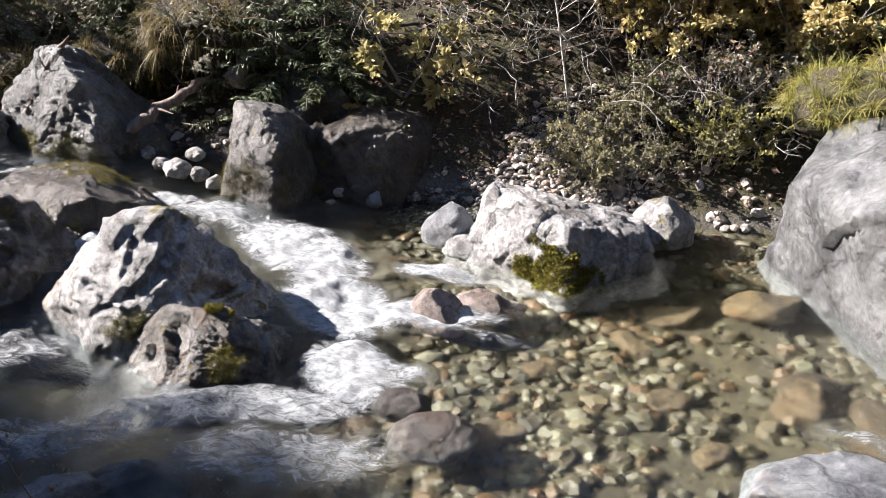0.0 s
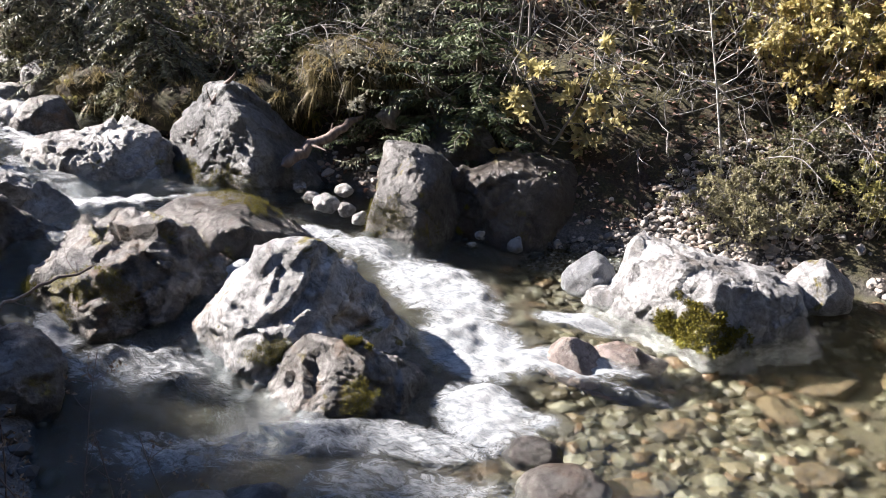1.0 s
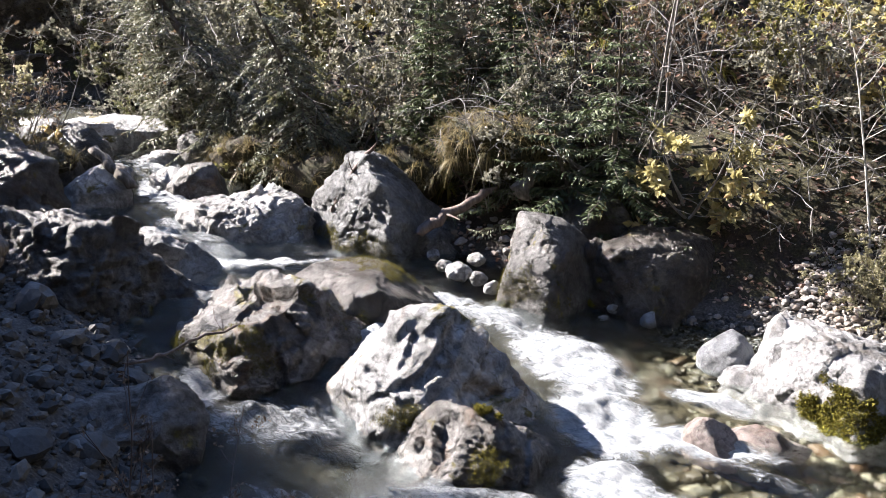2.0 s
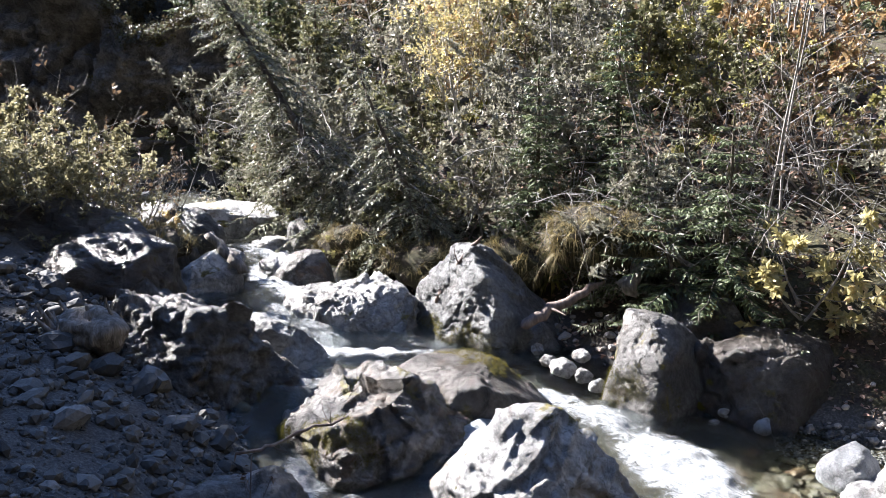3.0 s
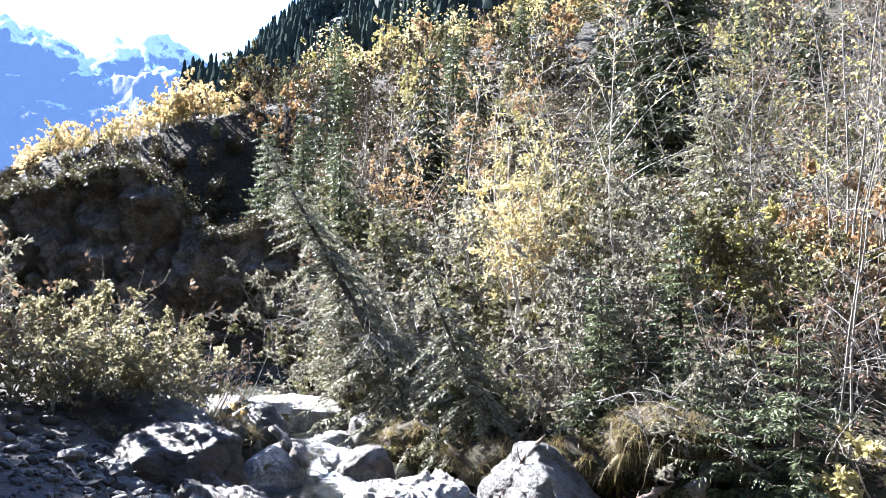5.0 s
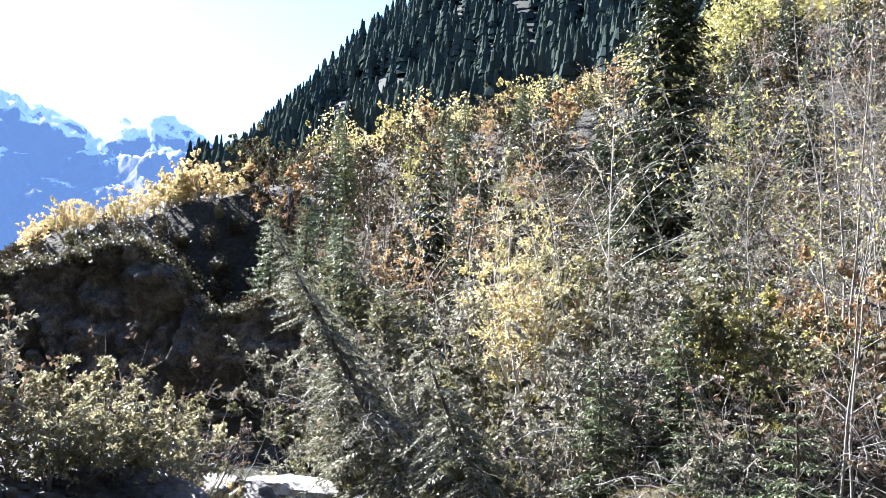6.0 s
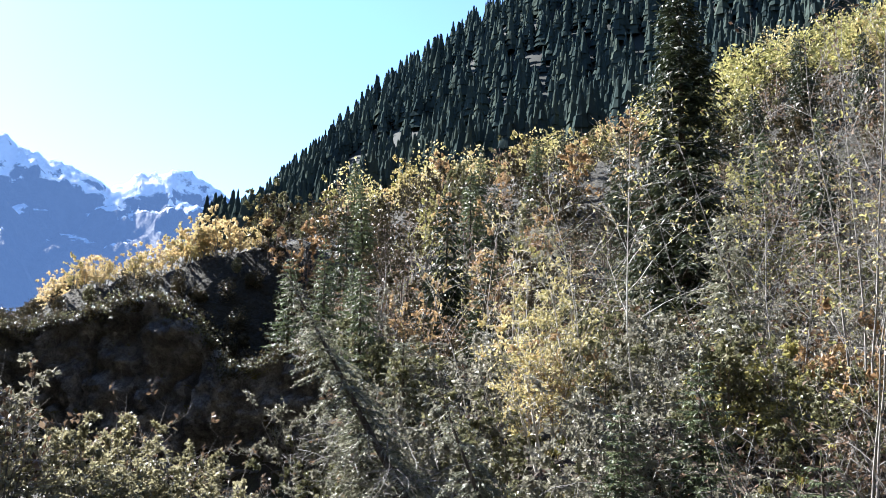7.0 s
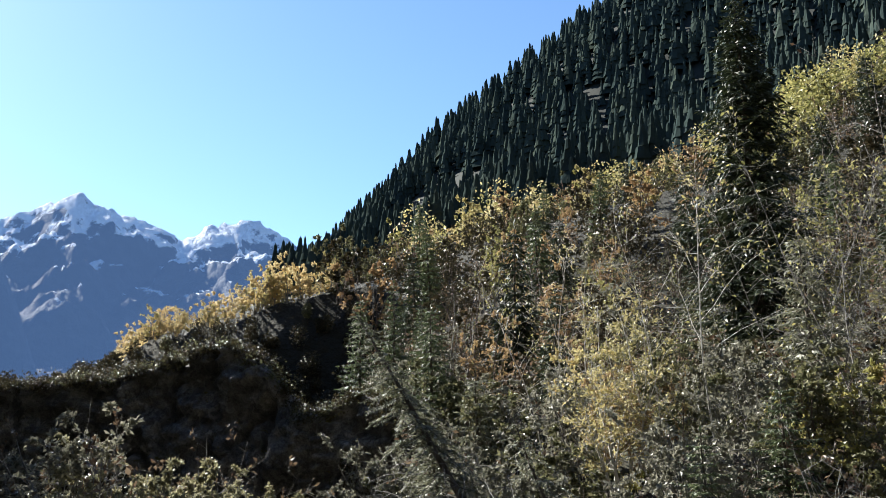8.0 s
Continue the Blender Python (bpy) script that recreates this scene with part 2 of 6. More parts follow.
M_GROUND = ground_material()


def bark_material(name, stops, scale=1.0):
    m, nt, b = material(name, 0.9)
    co = coords(nt)
    mp = nt.nodes.new("ShaderNodeMapping")
    mp.inputs["Scale"].default_value = (14 * scale, 14 * scale, 3 * scale)
    nt.links.new(co, mp.inputs[0])
    n = noise_tex(nt, mp.outputs[0], 1.6, 5, 0.65)
    nt.links.new(ramp(nt, n, stops), b.inputs["Base Color"])
    bump(nt, b, [(n, 0.7, 0.02)])
    return m


M_BARK = bark_material("brown_conifer_bark", [(0.3, (0.03, 0.024, 0.018)), (0.55, (0.085, 0.07, 0.055)), (0.75, (0.20, 0.18, 0.155))])
M_BIRCH = bark_material("pale_birch_bark", [(0.3, (0.10, 0.09, 0.08)), (0.42, (0.36, 0.34, 0.32)), (0.7, (0.62, 0.60, 0.57))])
M_TWIG = bark_material("grey_twig_bark", [(0.3, (0.09, 0.085, 0.08)), (0.55, (0.20, 0.19, 0.18)), (0.8, (0.36, 0.345, 0.33))])
M_TWIGDARK = bark_material("purple_brown_twig_bark", [(0.3, (0.06, 0.045, 0.04)), (0.55, (0.15, 0.115, 0.10)), (0.8, (0.28, 0.24, 0.22))])
M_DEADWOOD = bark_material("weathered_grey_wood", [(0.3, (0.06, 0.05, 0.04)), (0.5, (0.16, 0.14, 0.12)), (0.75, (0.34, 0.31, 0.28))])


def leaf_material(name, stops, through_light=0.35, rough=0.42, gloss=0.3):
    """Leaves: colour varies leaf by leaf; light shines through."""
    m = bpy.data.materials.new(name)
    m.use_nodes = True
    nt = m.node_tree
    b = nt.nodes["Principled BSDF"]
    geo = nt.nodes.new("ShaderNodeNewGeometry")
    info = nt.nodes.new("ShaderNodeObjectInfo")
    co = coords(nt)
    patch = noise_tex(nt, co, 1.3, 3, 0.6)
    r = calc(nt, "ADD", calc(nt, "MULTIPLY", geo.outputs["Random Per Island"], 0.55), calc(nt, "MULTIPLY", patch, 0.55))
    r = calc(nt, "ADD", r, calc(nt, "MULTIPLY", calc(nt, "SUBTRACT", info.outputs["Random"], 0.5), 0.18))
    col = ramp(nt, r, stops)
    nt.links.new(col, b.inputs["Base Color"])
    b.inputs["Roughness"].default_value = rough
    b.inputs["Specular IOR Level"].default_value = gloss
    tr = nt.nodes.new("ShaderNodeBsdfTranslucent")
    nt.links.new(col, tr.inputs["Color"])
    ms = nt.nodes.new("ShaderNodeMixShader")
    ms.inputs[0].default_value = through_light
    nt.links.new(b.outputs[0], ms.inputs[1])
    nt.links.new(tr.outputs[0], ms.inputs[2])
    nt.links.new(ms.outputs[0], nt.nodes["Material Output"].inputs[0])
    return m


M_NEEDLE = leaf_material("spruce_needles", [(0.2, (0.034, 0.048, 0.025)), (0.5, (0.072, 0.096, 0.046)), (0.8, (0.145, 0.17, 0.085))], 0.2, 0.5)
M_NEEDLEGREY = leaf_material("grey_green_spruce_needles", [(0.2, (0.06, 0.068, 0.047)), (0.5, (0.135, 0.142, 0.098)), (0.8, (0.25, 0.25, 0.175))], 0.25, 0.5)
# dark needles; on the far spruces the slope's shade is put into them
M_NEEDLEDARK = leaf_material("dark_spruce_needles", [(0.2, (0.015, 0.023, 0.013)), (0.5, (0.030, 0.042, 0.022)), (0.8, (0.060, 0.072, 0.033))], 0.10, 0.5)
# blue haze and shade of the far slope are put into this needle colour
M_FARNEEDLE = leaf_material("hazed_distant_spruce_needles", [(0.2, (0.024, 0.035, 0.036)), (0.55, (0.036, 0.050, 0.047)), (0.85, (0.054, 0.068, 0.056))], 0.0, 1.0, 0.0)
M_YELLOW = leaf_material("yellow_autumn_leaves", [(0.15, (0.24, 0.20, 0.07)), (0.45, (0.44, 0.38, 0.16)), (0.7, (0.56, 0.50, 0.27)), (0.9, (0.38, 0.25, 0.10))], 0.40)
M_GOLD = leaf_material("golden_autumn_leaves", [(0.15, (0.40, 0.28, 0.11)), (0.5, (0.54, 0.42, 0.21)), (0.8, (0.62, 0.53, 0.31))], 0.50)
M_PALEGOLD = leaf_material("pale_gold_birch_leaves", [(0.15, (0.24, 0.215, 0.085)), (0.5, (0.37, 0.33, 0.15)), (0.8, (0.47, 0.42, 0.23)), (0.95, (0.44, 0.24, 0.10))], 0.42)
M_ORANGE = leaf_material("orange_autumn_leaves", [(0.15, (0.187, 0.111, 0.060)), (0.5, (0.323, 0.212, 0.111)), (0.85, (0.408, 0.306, 0.153))], 0.35)
M_OLIVE = leaf_material("olive_green_leaves", [(0.15, (0.05, 0.055, 0.028)), (0.5, (0.115, 0.118, 0.058)), (0.85, (0.24, 0.225, 0.125))], 0.28)
# low colour that paints in shade on the hillside and beneath trees
M_DARKLEAF = leaf_material("dark_shaded_brown_green_leaves", [(0.15, (0.025, 0.025, 0.011)), (0.5, (0.050, 0.044, 0.022)), (0.85, (0.088, 0.066, 0.033))], 0.15)
M_BUSH = leaf_material("pale_bush_leaves", [(0.15, (0.12, 0.112, 0.062)), (0.5, (0.24, 0.225, 0.13)), (0.85, (0.41, 0.38, 0.245))], 0.38)
M_GREENY = leaf_material("yellow_green_leaves", [(0.15, (0.14, 0.145, 0.05)), (0.5, (0.28, 0.27, 0.10)), (0.85, (0.44, 0.39, 0.16))], 0.38)
M_GREYLEAF = leaf_material("grey_green_willow_leaves", [(0.15, (0.09, 0.09, 0.068)), (0.5, (0.195, 0.19, 0.145)), (0.85, (0.35, 0.335, 0.265))], 0.3)
M_BROWNLEAF = leaf_material("dry_brown_leaves", [(0.15, (0.06, 0.036, 0.024)), (0.5, (0.135, 0.09, 0.058)), (0.85, (0.26, 0.195, 0.13))], 0.25)
M_DRYGRASS = leaf_material("dry_yellow_grass", [(0.15, (0.072, 0.061, 0.025)), (0.45, (0.158, 0.130, 0.054)), (0.8, (0.302, 0.245, 0.122))], 0.25)
M_TURFGREEN = leaf_material("green_and_yellow_grass", [(0.15, (0.080, 0.104, 0.024)), (0.5, (0.192, 0.200, 0.048)), (0.85, (0.368, 0.288, 0.104))], 0.30)
M_LITTER = leaf_material("fallen_leaves", [(0.15, (0.088, 0.048, 0.032)), (0.5, (0.208, 0.128, 0.096)), (0.75, (0.336, 0.240, 0.200)), (0.9, (0.320, 0.200, 0.080))], 0.10, 0.6)
M_MOSS = leaf_material("moss_cushion", [(0.15, (0.05, 0.046, 0.010)), (0.5, (0.115, 0.105, 0.022)), (0.85, (0.25, 0.22, 0.05))], 0.2, 0.9, 0.1)


def water_material():
    """Clear stream water; where the foam value is high, white broken water."""
    m = bpy.data.materials.new("stream_water")
    m.use_nodes = True
    nt = m.node_tree
    b = nt.nodes["Principled BSDF"]
    co = coords(nt)
    b.inputs["Transmission Weight"].default_value = 1.0
    b.inputs["Roughness"].default_value = 0.02
    b.inputs["IOR"].default_value = 1.33
    b.inputs["Specular IOR Level"].default_value = 0.5
    rip = noise_tex(nt, co, 6.0, 4, 0.6, 0.8)
    rip2 = noise_tex(nt, co, 30.0, 4, 0.65, 0.6)
    ch = nt.nodes.new("ShaderNodeAttribute")
    ch.attribute_name = "churn"
    nt.links.new(mix(nt, ramp(nt, ch.outputs["Fac"], [(0.2, grey(0)), (0.8, grey(1))]), (0.80, 0.90, 0.86), (0.50, 0.62, 0.68)), b.inputs["Base Color"])
    prev = None
    for h, dist in ((rip, 0.09), (rip2, 0.03)):
        bn = nt.nodes.new("ShaderNodeBump")
        bn.inputs["Distance"].default_value = dist
        nt.links.new(ch.outputs["Fac"], bn.inputs["Strength"])
        nt.links.new(h, bn.inputs["Height"])
        if prev:
            nt.links.new(prev, bn.inputs["Normal"])
        prev = bn.outputs[0]
    nt.links.new(prev, b.inputs["Normal"])
    foam = nt.nodes.new("ShaderNodeBsdfPrincipled")
    foam.inputs["Roughness"].default_value = 0.5
    att = nt.nodes.new("ShaderNodeAttribute")
    att.attribute_name = "foam"
    mp = nt.nodes.new("ShaderNodeMapping")
    mp.inputs["Rotation"].default_value = (0, 0, radians(40))
    mp.inputs["Scale"].default_value = (0.75, 1.3, 1.0)
    nt.links.new(co, mp.inputs[0])
    br = noise_tex(nt, mp.outputs[0], 10.0, 10, 0.82, 0.9)
    nt.links.new(ramp(nt, noise_tex(nt, mp.outputs[0], 16.0, 6, 0.7, 0.4), [(0.34, (0.14, 0.165, 0.185)), (0.5, (0.34, 0.365, 0.385)), (0.68, (0.58, 0.60, 0.61))]), foam.inputs["Base Color"])
    foam.inputs["Subsurface Weight"].default_value = 0.0
    fb = nt.nodes.new("ShaderNodeBump")
    fb.inputs["Strength"].default_value = 0.8
    fb.inputs["Distance"].default_value = 0.14
    nt.links.new(br, fb.inputs["Height"])
    nt.links.new(fb.outputs[0], foam.inputs["Normal"])
    mask = calc(nt, "ADD", calc(nt, "MULTIPLY", att.outputs["Fac"], 1.2), calc(nt, "MULTIPLY", calc(nt, "SUBTRACT", br, 0.53), 2.0))
    mk = ramp(nt, mask, [(0.46, grey(0)), (0.92, grey(1))])
    ms = nt.nodes.new("ShaderNodeMixShader")
    nt.links.new(mk, ms.inputs[0])
    nt.links.new(b.outputs[0], ms.inputs[1])
    nt.links.new(foam.outputs[0], ms.inputs[2])
    nt.links.new(ms.outputs[0], nt.nodes["Material Output"].inputs[0])
    return m


M_WATER = water_material()


def far_forest_ground():
    m, nt, b = material("shaded_dark_forest_floor", 1.0)
    co = coords(nt)
    n = noise_tex(nt, co, 0.05, 6, 0.7)
    n2 = noise_tex(nt, co, 0.4, 4, 0.7)
    # near black: the shade between the trees is put into the floor colour
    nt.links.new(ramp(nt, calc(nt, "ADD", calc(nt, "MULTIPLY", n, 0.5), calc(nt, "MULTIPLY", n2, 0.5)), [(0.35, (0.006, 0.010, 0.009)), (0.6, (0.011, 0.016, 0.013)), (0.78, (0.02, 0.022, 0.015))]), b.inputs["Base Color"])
    return m


M_FORESTFLOOR = far_forest_ground()


def autumn_slope():
    """The upper slope, thick with autumn scrub, with shade painted into its near-black colour."""
    m, nt, b = material("shaded_autumn_scrub_slope", 1.0)
    co = coords(nt)
    n = noise_tex(nt, co, 0.12, 5, 0.7)
    n2 = noise_tex(nt, co, 1.1, 5, 0.75)
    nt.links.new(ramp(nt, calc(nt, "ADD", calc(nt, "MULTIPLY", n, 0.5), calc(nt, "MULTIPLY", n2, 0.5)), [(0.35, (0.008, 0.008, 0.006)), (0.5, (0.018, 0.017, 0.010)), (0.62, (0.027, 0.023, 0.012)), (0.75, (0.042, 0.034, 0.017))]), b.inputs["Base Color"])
    bump(nt, b, [(n2, 1.0, 1.2)])
    return m


M_SLOPE = autumn_slope()


def snow_rock_material():
    """Bare mountain rock with fresh snow on the high, gentler ground."""
    m, nt, b = material("hazed_snowy_mountain_rock", 0.9)
    co = coords(nt)
    sep = nt.nodes.new("ShaderNodeSeparateXYZ")
    nt.links.new(co, sep.inputs[0])
    n = noise_tex(nt, co, 0.004, 8, 0.65)
    n2 = noise_tex(nt, co, 0.02, 7, 0.7)
    geo = nt.nodes.new("ShaderNodeNewGeometry")
    sn = nt.nodes.new("ShaderNodeSeparateXYZ")
    nt.links.new(geo.outputs["Normal"], sn.inputs[0])
    h = calc(nt, "MULTIPLY", calc(nt, "SUBTRACT", sep.outputs["Z"], 760.0), 1 / 420.0)
    h = calc(nt, "ADD", h, calc(nt, "MULTIPLY", calc(nt, "SUBTRACT", n, 0.5), 1.5))
    h = calc(nt, "ADD", h, calc(nt, "MULTIPLY", calc(nt, "SUBTRACT", n2, 0.5), 1.4))
    h = calc(nt, "ADD", h, calc(nt, "MULTIPLY", calc(nt, "SUBTRACT", sn.outputs["Z"], 0.62), 2.4))
    snow = ramp(nt, h, [(0.33, grey(0)), (0.5, grey(1))])
    # the rock is tinted blue as part of the same haze
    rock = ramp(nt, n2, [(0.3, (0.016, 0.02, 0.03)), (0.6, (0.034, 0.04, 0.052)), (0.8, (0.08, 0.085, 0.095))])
    col = mix(nt, snow, rock, (0.66, 0.70, 0.76))
    nt.links.new(col, b.inputs["Base Color"])
    # distant haze, done as a faint blue glow of the rock itself
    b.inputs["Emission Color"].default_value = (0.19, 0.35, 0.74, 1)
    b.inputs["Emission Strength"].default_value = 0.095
    n3 = noise_tex(nt, co, 0.07, 6, 0.75)
    bump(nt, b, [(n2, 1.0, 90.0), (n3, 1.0, 25.0)])
    return m


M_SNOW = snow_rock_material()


# ---------------------------------------------------------------- the lie of the land
FAR_BANK = [(40, 3.0), (9, 6.4), (4.5, 7.2), (2.6, 7.35), (1.9, 7.5), (0.5, 7.9), (-0.6, 8.0), (-1.5, 8.3), (-2.3, 8.5), (-3.4, 9.1),
            (-4.6, 9.3), (-6.2, 10.4), (-7.8, 12.2), (-8.6, 12.8), (-9.6, 13.4), (-11.4, 13.7), (-13.5, 13.3), (-16, 12.7), (-19, 11.6), (-24, 9), (-34, 3)]
NEAR_BANK = [(40, -2.0), (9, 2.4), (3, 2.9), (0.5, 3.0), (-1.5, 3.2), (-2.75, 3.6), (-3.3, 4.5), (-4.0, 5.2), (-5.0, 6.2), (-6.1, 7.1),
             (-7.1, 7.9), (-8.3, 9.4), (-9.6, 11.3), (-12.5, 11.0), (-16, 9.8), (-20, 7.5), (-32, -1)]
LEVELS = np.array([(40, 0, -0.3), (9, 4.3, -0.06), (3, 4.8, 0), (1.8, 6.2, 0), (0.8, 5.2, 0), (0.2, 6.6, 0.02), (-0.6, 4.4, -0.03), (-0.5, 5.6, 0.02), (-0.3, 7.2, 0.05),
                   (-1.0, 6.2, 0.12), (-1.2, 7.2, 0.18), (-2.0, 7.2, 0.28), (-2.7, 6.6, 0.3), (-3.2, 7.9, 0.45), (-4.2, 7.6, 0.52), (-4.5, 6.5, 0.45), (-4.2, 5.6, 0.38),
                   (-3.5, 4.9, 0.2), (-2.9, 4.4, 0.1), (-2.2, 4.3, 0.0), (-1.3, 4.3, 0.0), (-5.4, 7.4, 0.66), (-6.2, 8.3, 0.8), (-7.0, 9.2, 0.95), (-8.5, 11, 1.1), (-10.5, 12.4, 1.2), (-16, 12, 1.3), (-30, 4, 1.5)])


def seg_distance(x, y, line):
    best = np.full(np.shape(x), 1e9)
    for (ax, ay), (bx, by) in zip(line[:-1], line[1:]):
        dx, dy = bx - ax, by - ay
        t = np.clip(((x - ax) * dx + (y - ay) * dy) / (dx * dx + dy * dy), 0, 1)
        best = np.minimum(best, np.hypot(x - ax - t * dx, y - ay - t * dy))
    return best


def in_polygon(x, y, poly):
    inside = np.zeros(np.shape(x), bool)
    for (ax, ay), (bx, by) in zip(poly, poly[1:] + poly[:1]):
        cross = ((ay > y) != (by > y)) & (x < (bx - ax) * (y - ay) / (by - ay + 1e-12) + ax)
        inside ^= cross
    return inside


STREAM = FAR_BANK + NEAR_BANK[::-1]
FAR_SIDE = FAR_BANK + [(-60, 3), (-60, 5000), (40, 5000)]


def water_level(x, y):
    w = 0
    z = 0
    for px, py, pz in LEVELS:
        k = 1 / ((x - px) ** 2 + (y - py) ** 2 + 0.12) ** 2
        w = w + k
        z = z + k * pz
    return z / w


# from 45 round to -108 degrees: unseen slope, raised to block skylight
AZ_MID = [(-180, 44), (-125, 42), (-108, 30), (-97, 8), (-75, 2.5), (-60, 3.4), (-57, 4.0), (-53.5, 5.0), (-51.5, 6.8), (-46, 8.5), (-43.5, 9.6), (-40.6, 10.1), (-37, 11.0), (-33.5, 12.0), (-30, 13.6), (-23, 15.2), (-16, 16.5), (-9, 19.6), (0, 22), (20, 25), (45, 36), (60, 42), (100, 46), (150, 46), (180, 44)]
AZ_FAR = [(-180, 46), (-125, 44), (-108, 30), (-97, 8), (-60, 1), (-48, 3), (-44, 8.5), (-40.2, 11.6), (-33.7, 18.4), (-28, 22.5), (-22.8, 26), (-15, 29.5), (-5, 32), (20, 35), (45, 40), (60, 45), (110, 48), (150, 48), (180, 46)]


def table(az, rows):
    return np.interp(az, [r[0] for r in rows], [r[1] for r in rows])


def ground_height(x, y, relief=True):
    x, y = np.asarray(x, float), np.asarray(y, float)
    W = water_level(x, y)
    inside = in_polygon(x, y, STREAM)
    df, dn = seg_distance(x, y, FAR_BANK), seg_distance(x, y, NEAR_BANK)
    far = df < dn
    D = np.hypot(x, y)
    az = np.degrees(np.arctan2(x, y))
    depth = 0.06 + 0.30 * smooth(0, 0.9, np.minimum(df, dn)) + 0.10 * smooth(0.5, 2.0, x) * smooth(0.3, 1.2, np.minimum(df, dn))
    bed = W - depth
    # the wooded side
    rise = np.interp(df, [0, 0.35, 2.4, 16, 60], [-0.02, 0.2, 2.0, 6.1, 22])
    cliffy = smooth(-8.0, -9.6, x)
    behind = np.interp(df, [0, 1.2, 2.2, 12, 60], [-0.1, 1.6, 2.35, 5.0, 16])
    hill = W + rise * (1 - cliffy) + behind * cliffy
    # the bank on which the camera stands
    shore = np.interp(dn, [0, 0.3, 0.9, 3.0, 8, 30], [-0.03, 0.18, 0.62, 1.35, 1.9, 3.5])
    up = smooth(-3, -7, x)
    shore = shore * (1 - up) + np.interp(dn, [0, 0.4, 1.5, 5, 30], [-0.03, 0.25, 0.7, 1.6, 4.0]) * up
    land = np.where(far, hill, W + shore)
    z = np.where(inside, bed, land)
    e_mid, e_far = table(az, AZ_MID), table(az, AZ_FAR)
    near_e = np.degrees(np.arctan2(z - 3, np.maximum(D, 1)))
    left = smooth(-33, -38, az)
    k = smooth(22, 75, D) * (1 - left) + smooth(40, 46.5, D) * left
    near_e = near_e * (1 - left * smooth(22, 26, D)) + left * smooth(22, 26, D) * np.minimum(near_e, 2.0)
    e = near_e * (1 - k) + e_mid * k
    k2 = smooth(270, 490, D)
    e = e * (1 - k2) + e_far * k2
    zf = 3 + D * np.tan(np.radians(e))
    z = np.where(D > 22, zf, z)
    z = np.where(D > 520, 3 + 520 * np.tan(np.radians(e_far)) * (1 - smooth(520, 3000, D)) - 60 * smooth(520, 3000, D), z)
    if relief:
        p = np.stack([x, y, np.zeros_like(x)], -1)
        amp = np.where(inside, 0.03, 0.10) * np.clip(D / 8, 0.3, 40)
        z = z + fbm(p, 0.9, 4) * np.minimum(amp, 0.35) * smooth(0.0, 0.6, np.minimum(df, dn)) + fbm(p, 0.035, 5) * smooth(60, 300, D) * 5.0
    return z


def ground_at(x, y):
    return float(ground_height(np.array([x]), np.array([y]))[0])


def build_ground():
    az = np.concatenate([np.arange(-78, 40, 0.33), np.arange(40, 282, 3.0)])
    r = np.concatenate([np.arange(0.4, 20, 0.12), 20 * 1.045 ** np.arange(0, 124)])
    A, R = np.meshgrid(np.radians(az), r, indexing="ij")
    X, Y = R * np.sin(A), R * np.cos(A)
    Z = ground_height(X, Y)
    n, m = A.shape
    v = np.stack([X, Y, Z], -1).reshape(-1, 3)
    i = np.arange(n)[:, None] * m + np.arange(m - 1)[None, :]
    j = ((np.arange(n) + 1) % n)[:, None] * m + np.arange(m - 1)[None, :]
    f = np.stack([i, j, j + 1, i + 1], -1).reshape(-1, 4)
    Dc = np.broadcast_to((r[:-1] + r[1:]) / 2, (n, m - 1)).reshape(-1)
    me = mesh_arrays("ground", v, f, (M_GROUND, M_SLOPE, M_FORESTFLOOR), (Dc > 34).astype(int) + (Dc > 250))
    # what covers it: gravel, stream bed, dry meadow
    inside = in_polygon(X, Y, STREAM)
    df, dn = seg_distance(X, Y, FAR_BANK), seg_distance(X, Y, NEAR_BANK)
    p = np.stack([X, Y, X * 0], -1)
    nz = fbm(p, 1.6, 3)
    gravel = smooth(0.9, 0.3, dn + 0.3 * nz) * (dn < df)
    gravel = np.maximum(gravel, 0.8 * smooth(1.2, 0.7, np.hypot((X - 1.2) / 0.7, (Y - 7.85) / 0.45) + 0.35 * nz))
    gravel = np.maximum(gravel, smooth(3.4, 2.2, dn + 0.5 * nz) * (dn < df) * (X < -3))
    gravel = np.maximum(gravel, smooth(0.35, 0.1, df + 0.2 * nz) * (df < dn))
    gravel = np.where(inside, 0, gravel)
    az2 = np.degrees(A)
    az2 = np.where(az2 > 180, az2 - 360, az2)
    meadow = smooth(75, 100, R) * smooth(230, 180, R) * (az2 < -30) * (az2 > -42) + smooth(110, 130, R) * smooth(230, 180, R) * (az2 > -14)
    col = np.stack([gravel, inside * 1.0, np.clip(meadow, 0, 1), np.ones_like(X)], -1).reshape(-1, 4)
    at = me.color_attributes.new("cover", "FLOAT_COLOR", "POINT")
    at.data.foreach_set("color", col.astype(np.float32).ravel())
    return put("ground", me, None, "stream bed, gravel banks and steep slope of soil and dry grass", "ground", "structure")


build_ground()


def foam_amount(x, y):
    """White water: below the drops and along the run between the boulders."""
    f = 0
    for px, py, rx, ry, rot, s in FOAM:
        c, sn = math.cos(radians(rot)), math.sin(radians(rot))
        u, v = (x - px) * c + (y - py) * sn, -(x - px) * sn + (y - py) * c
        f = np.maximum(f, s * smooth(1.25, 0.35, np.hypot(u / rx, v / ry)))
    return f


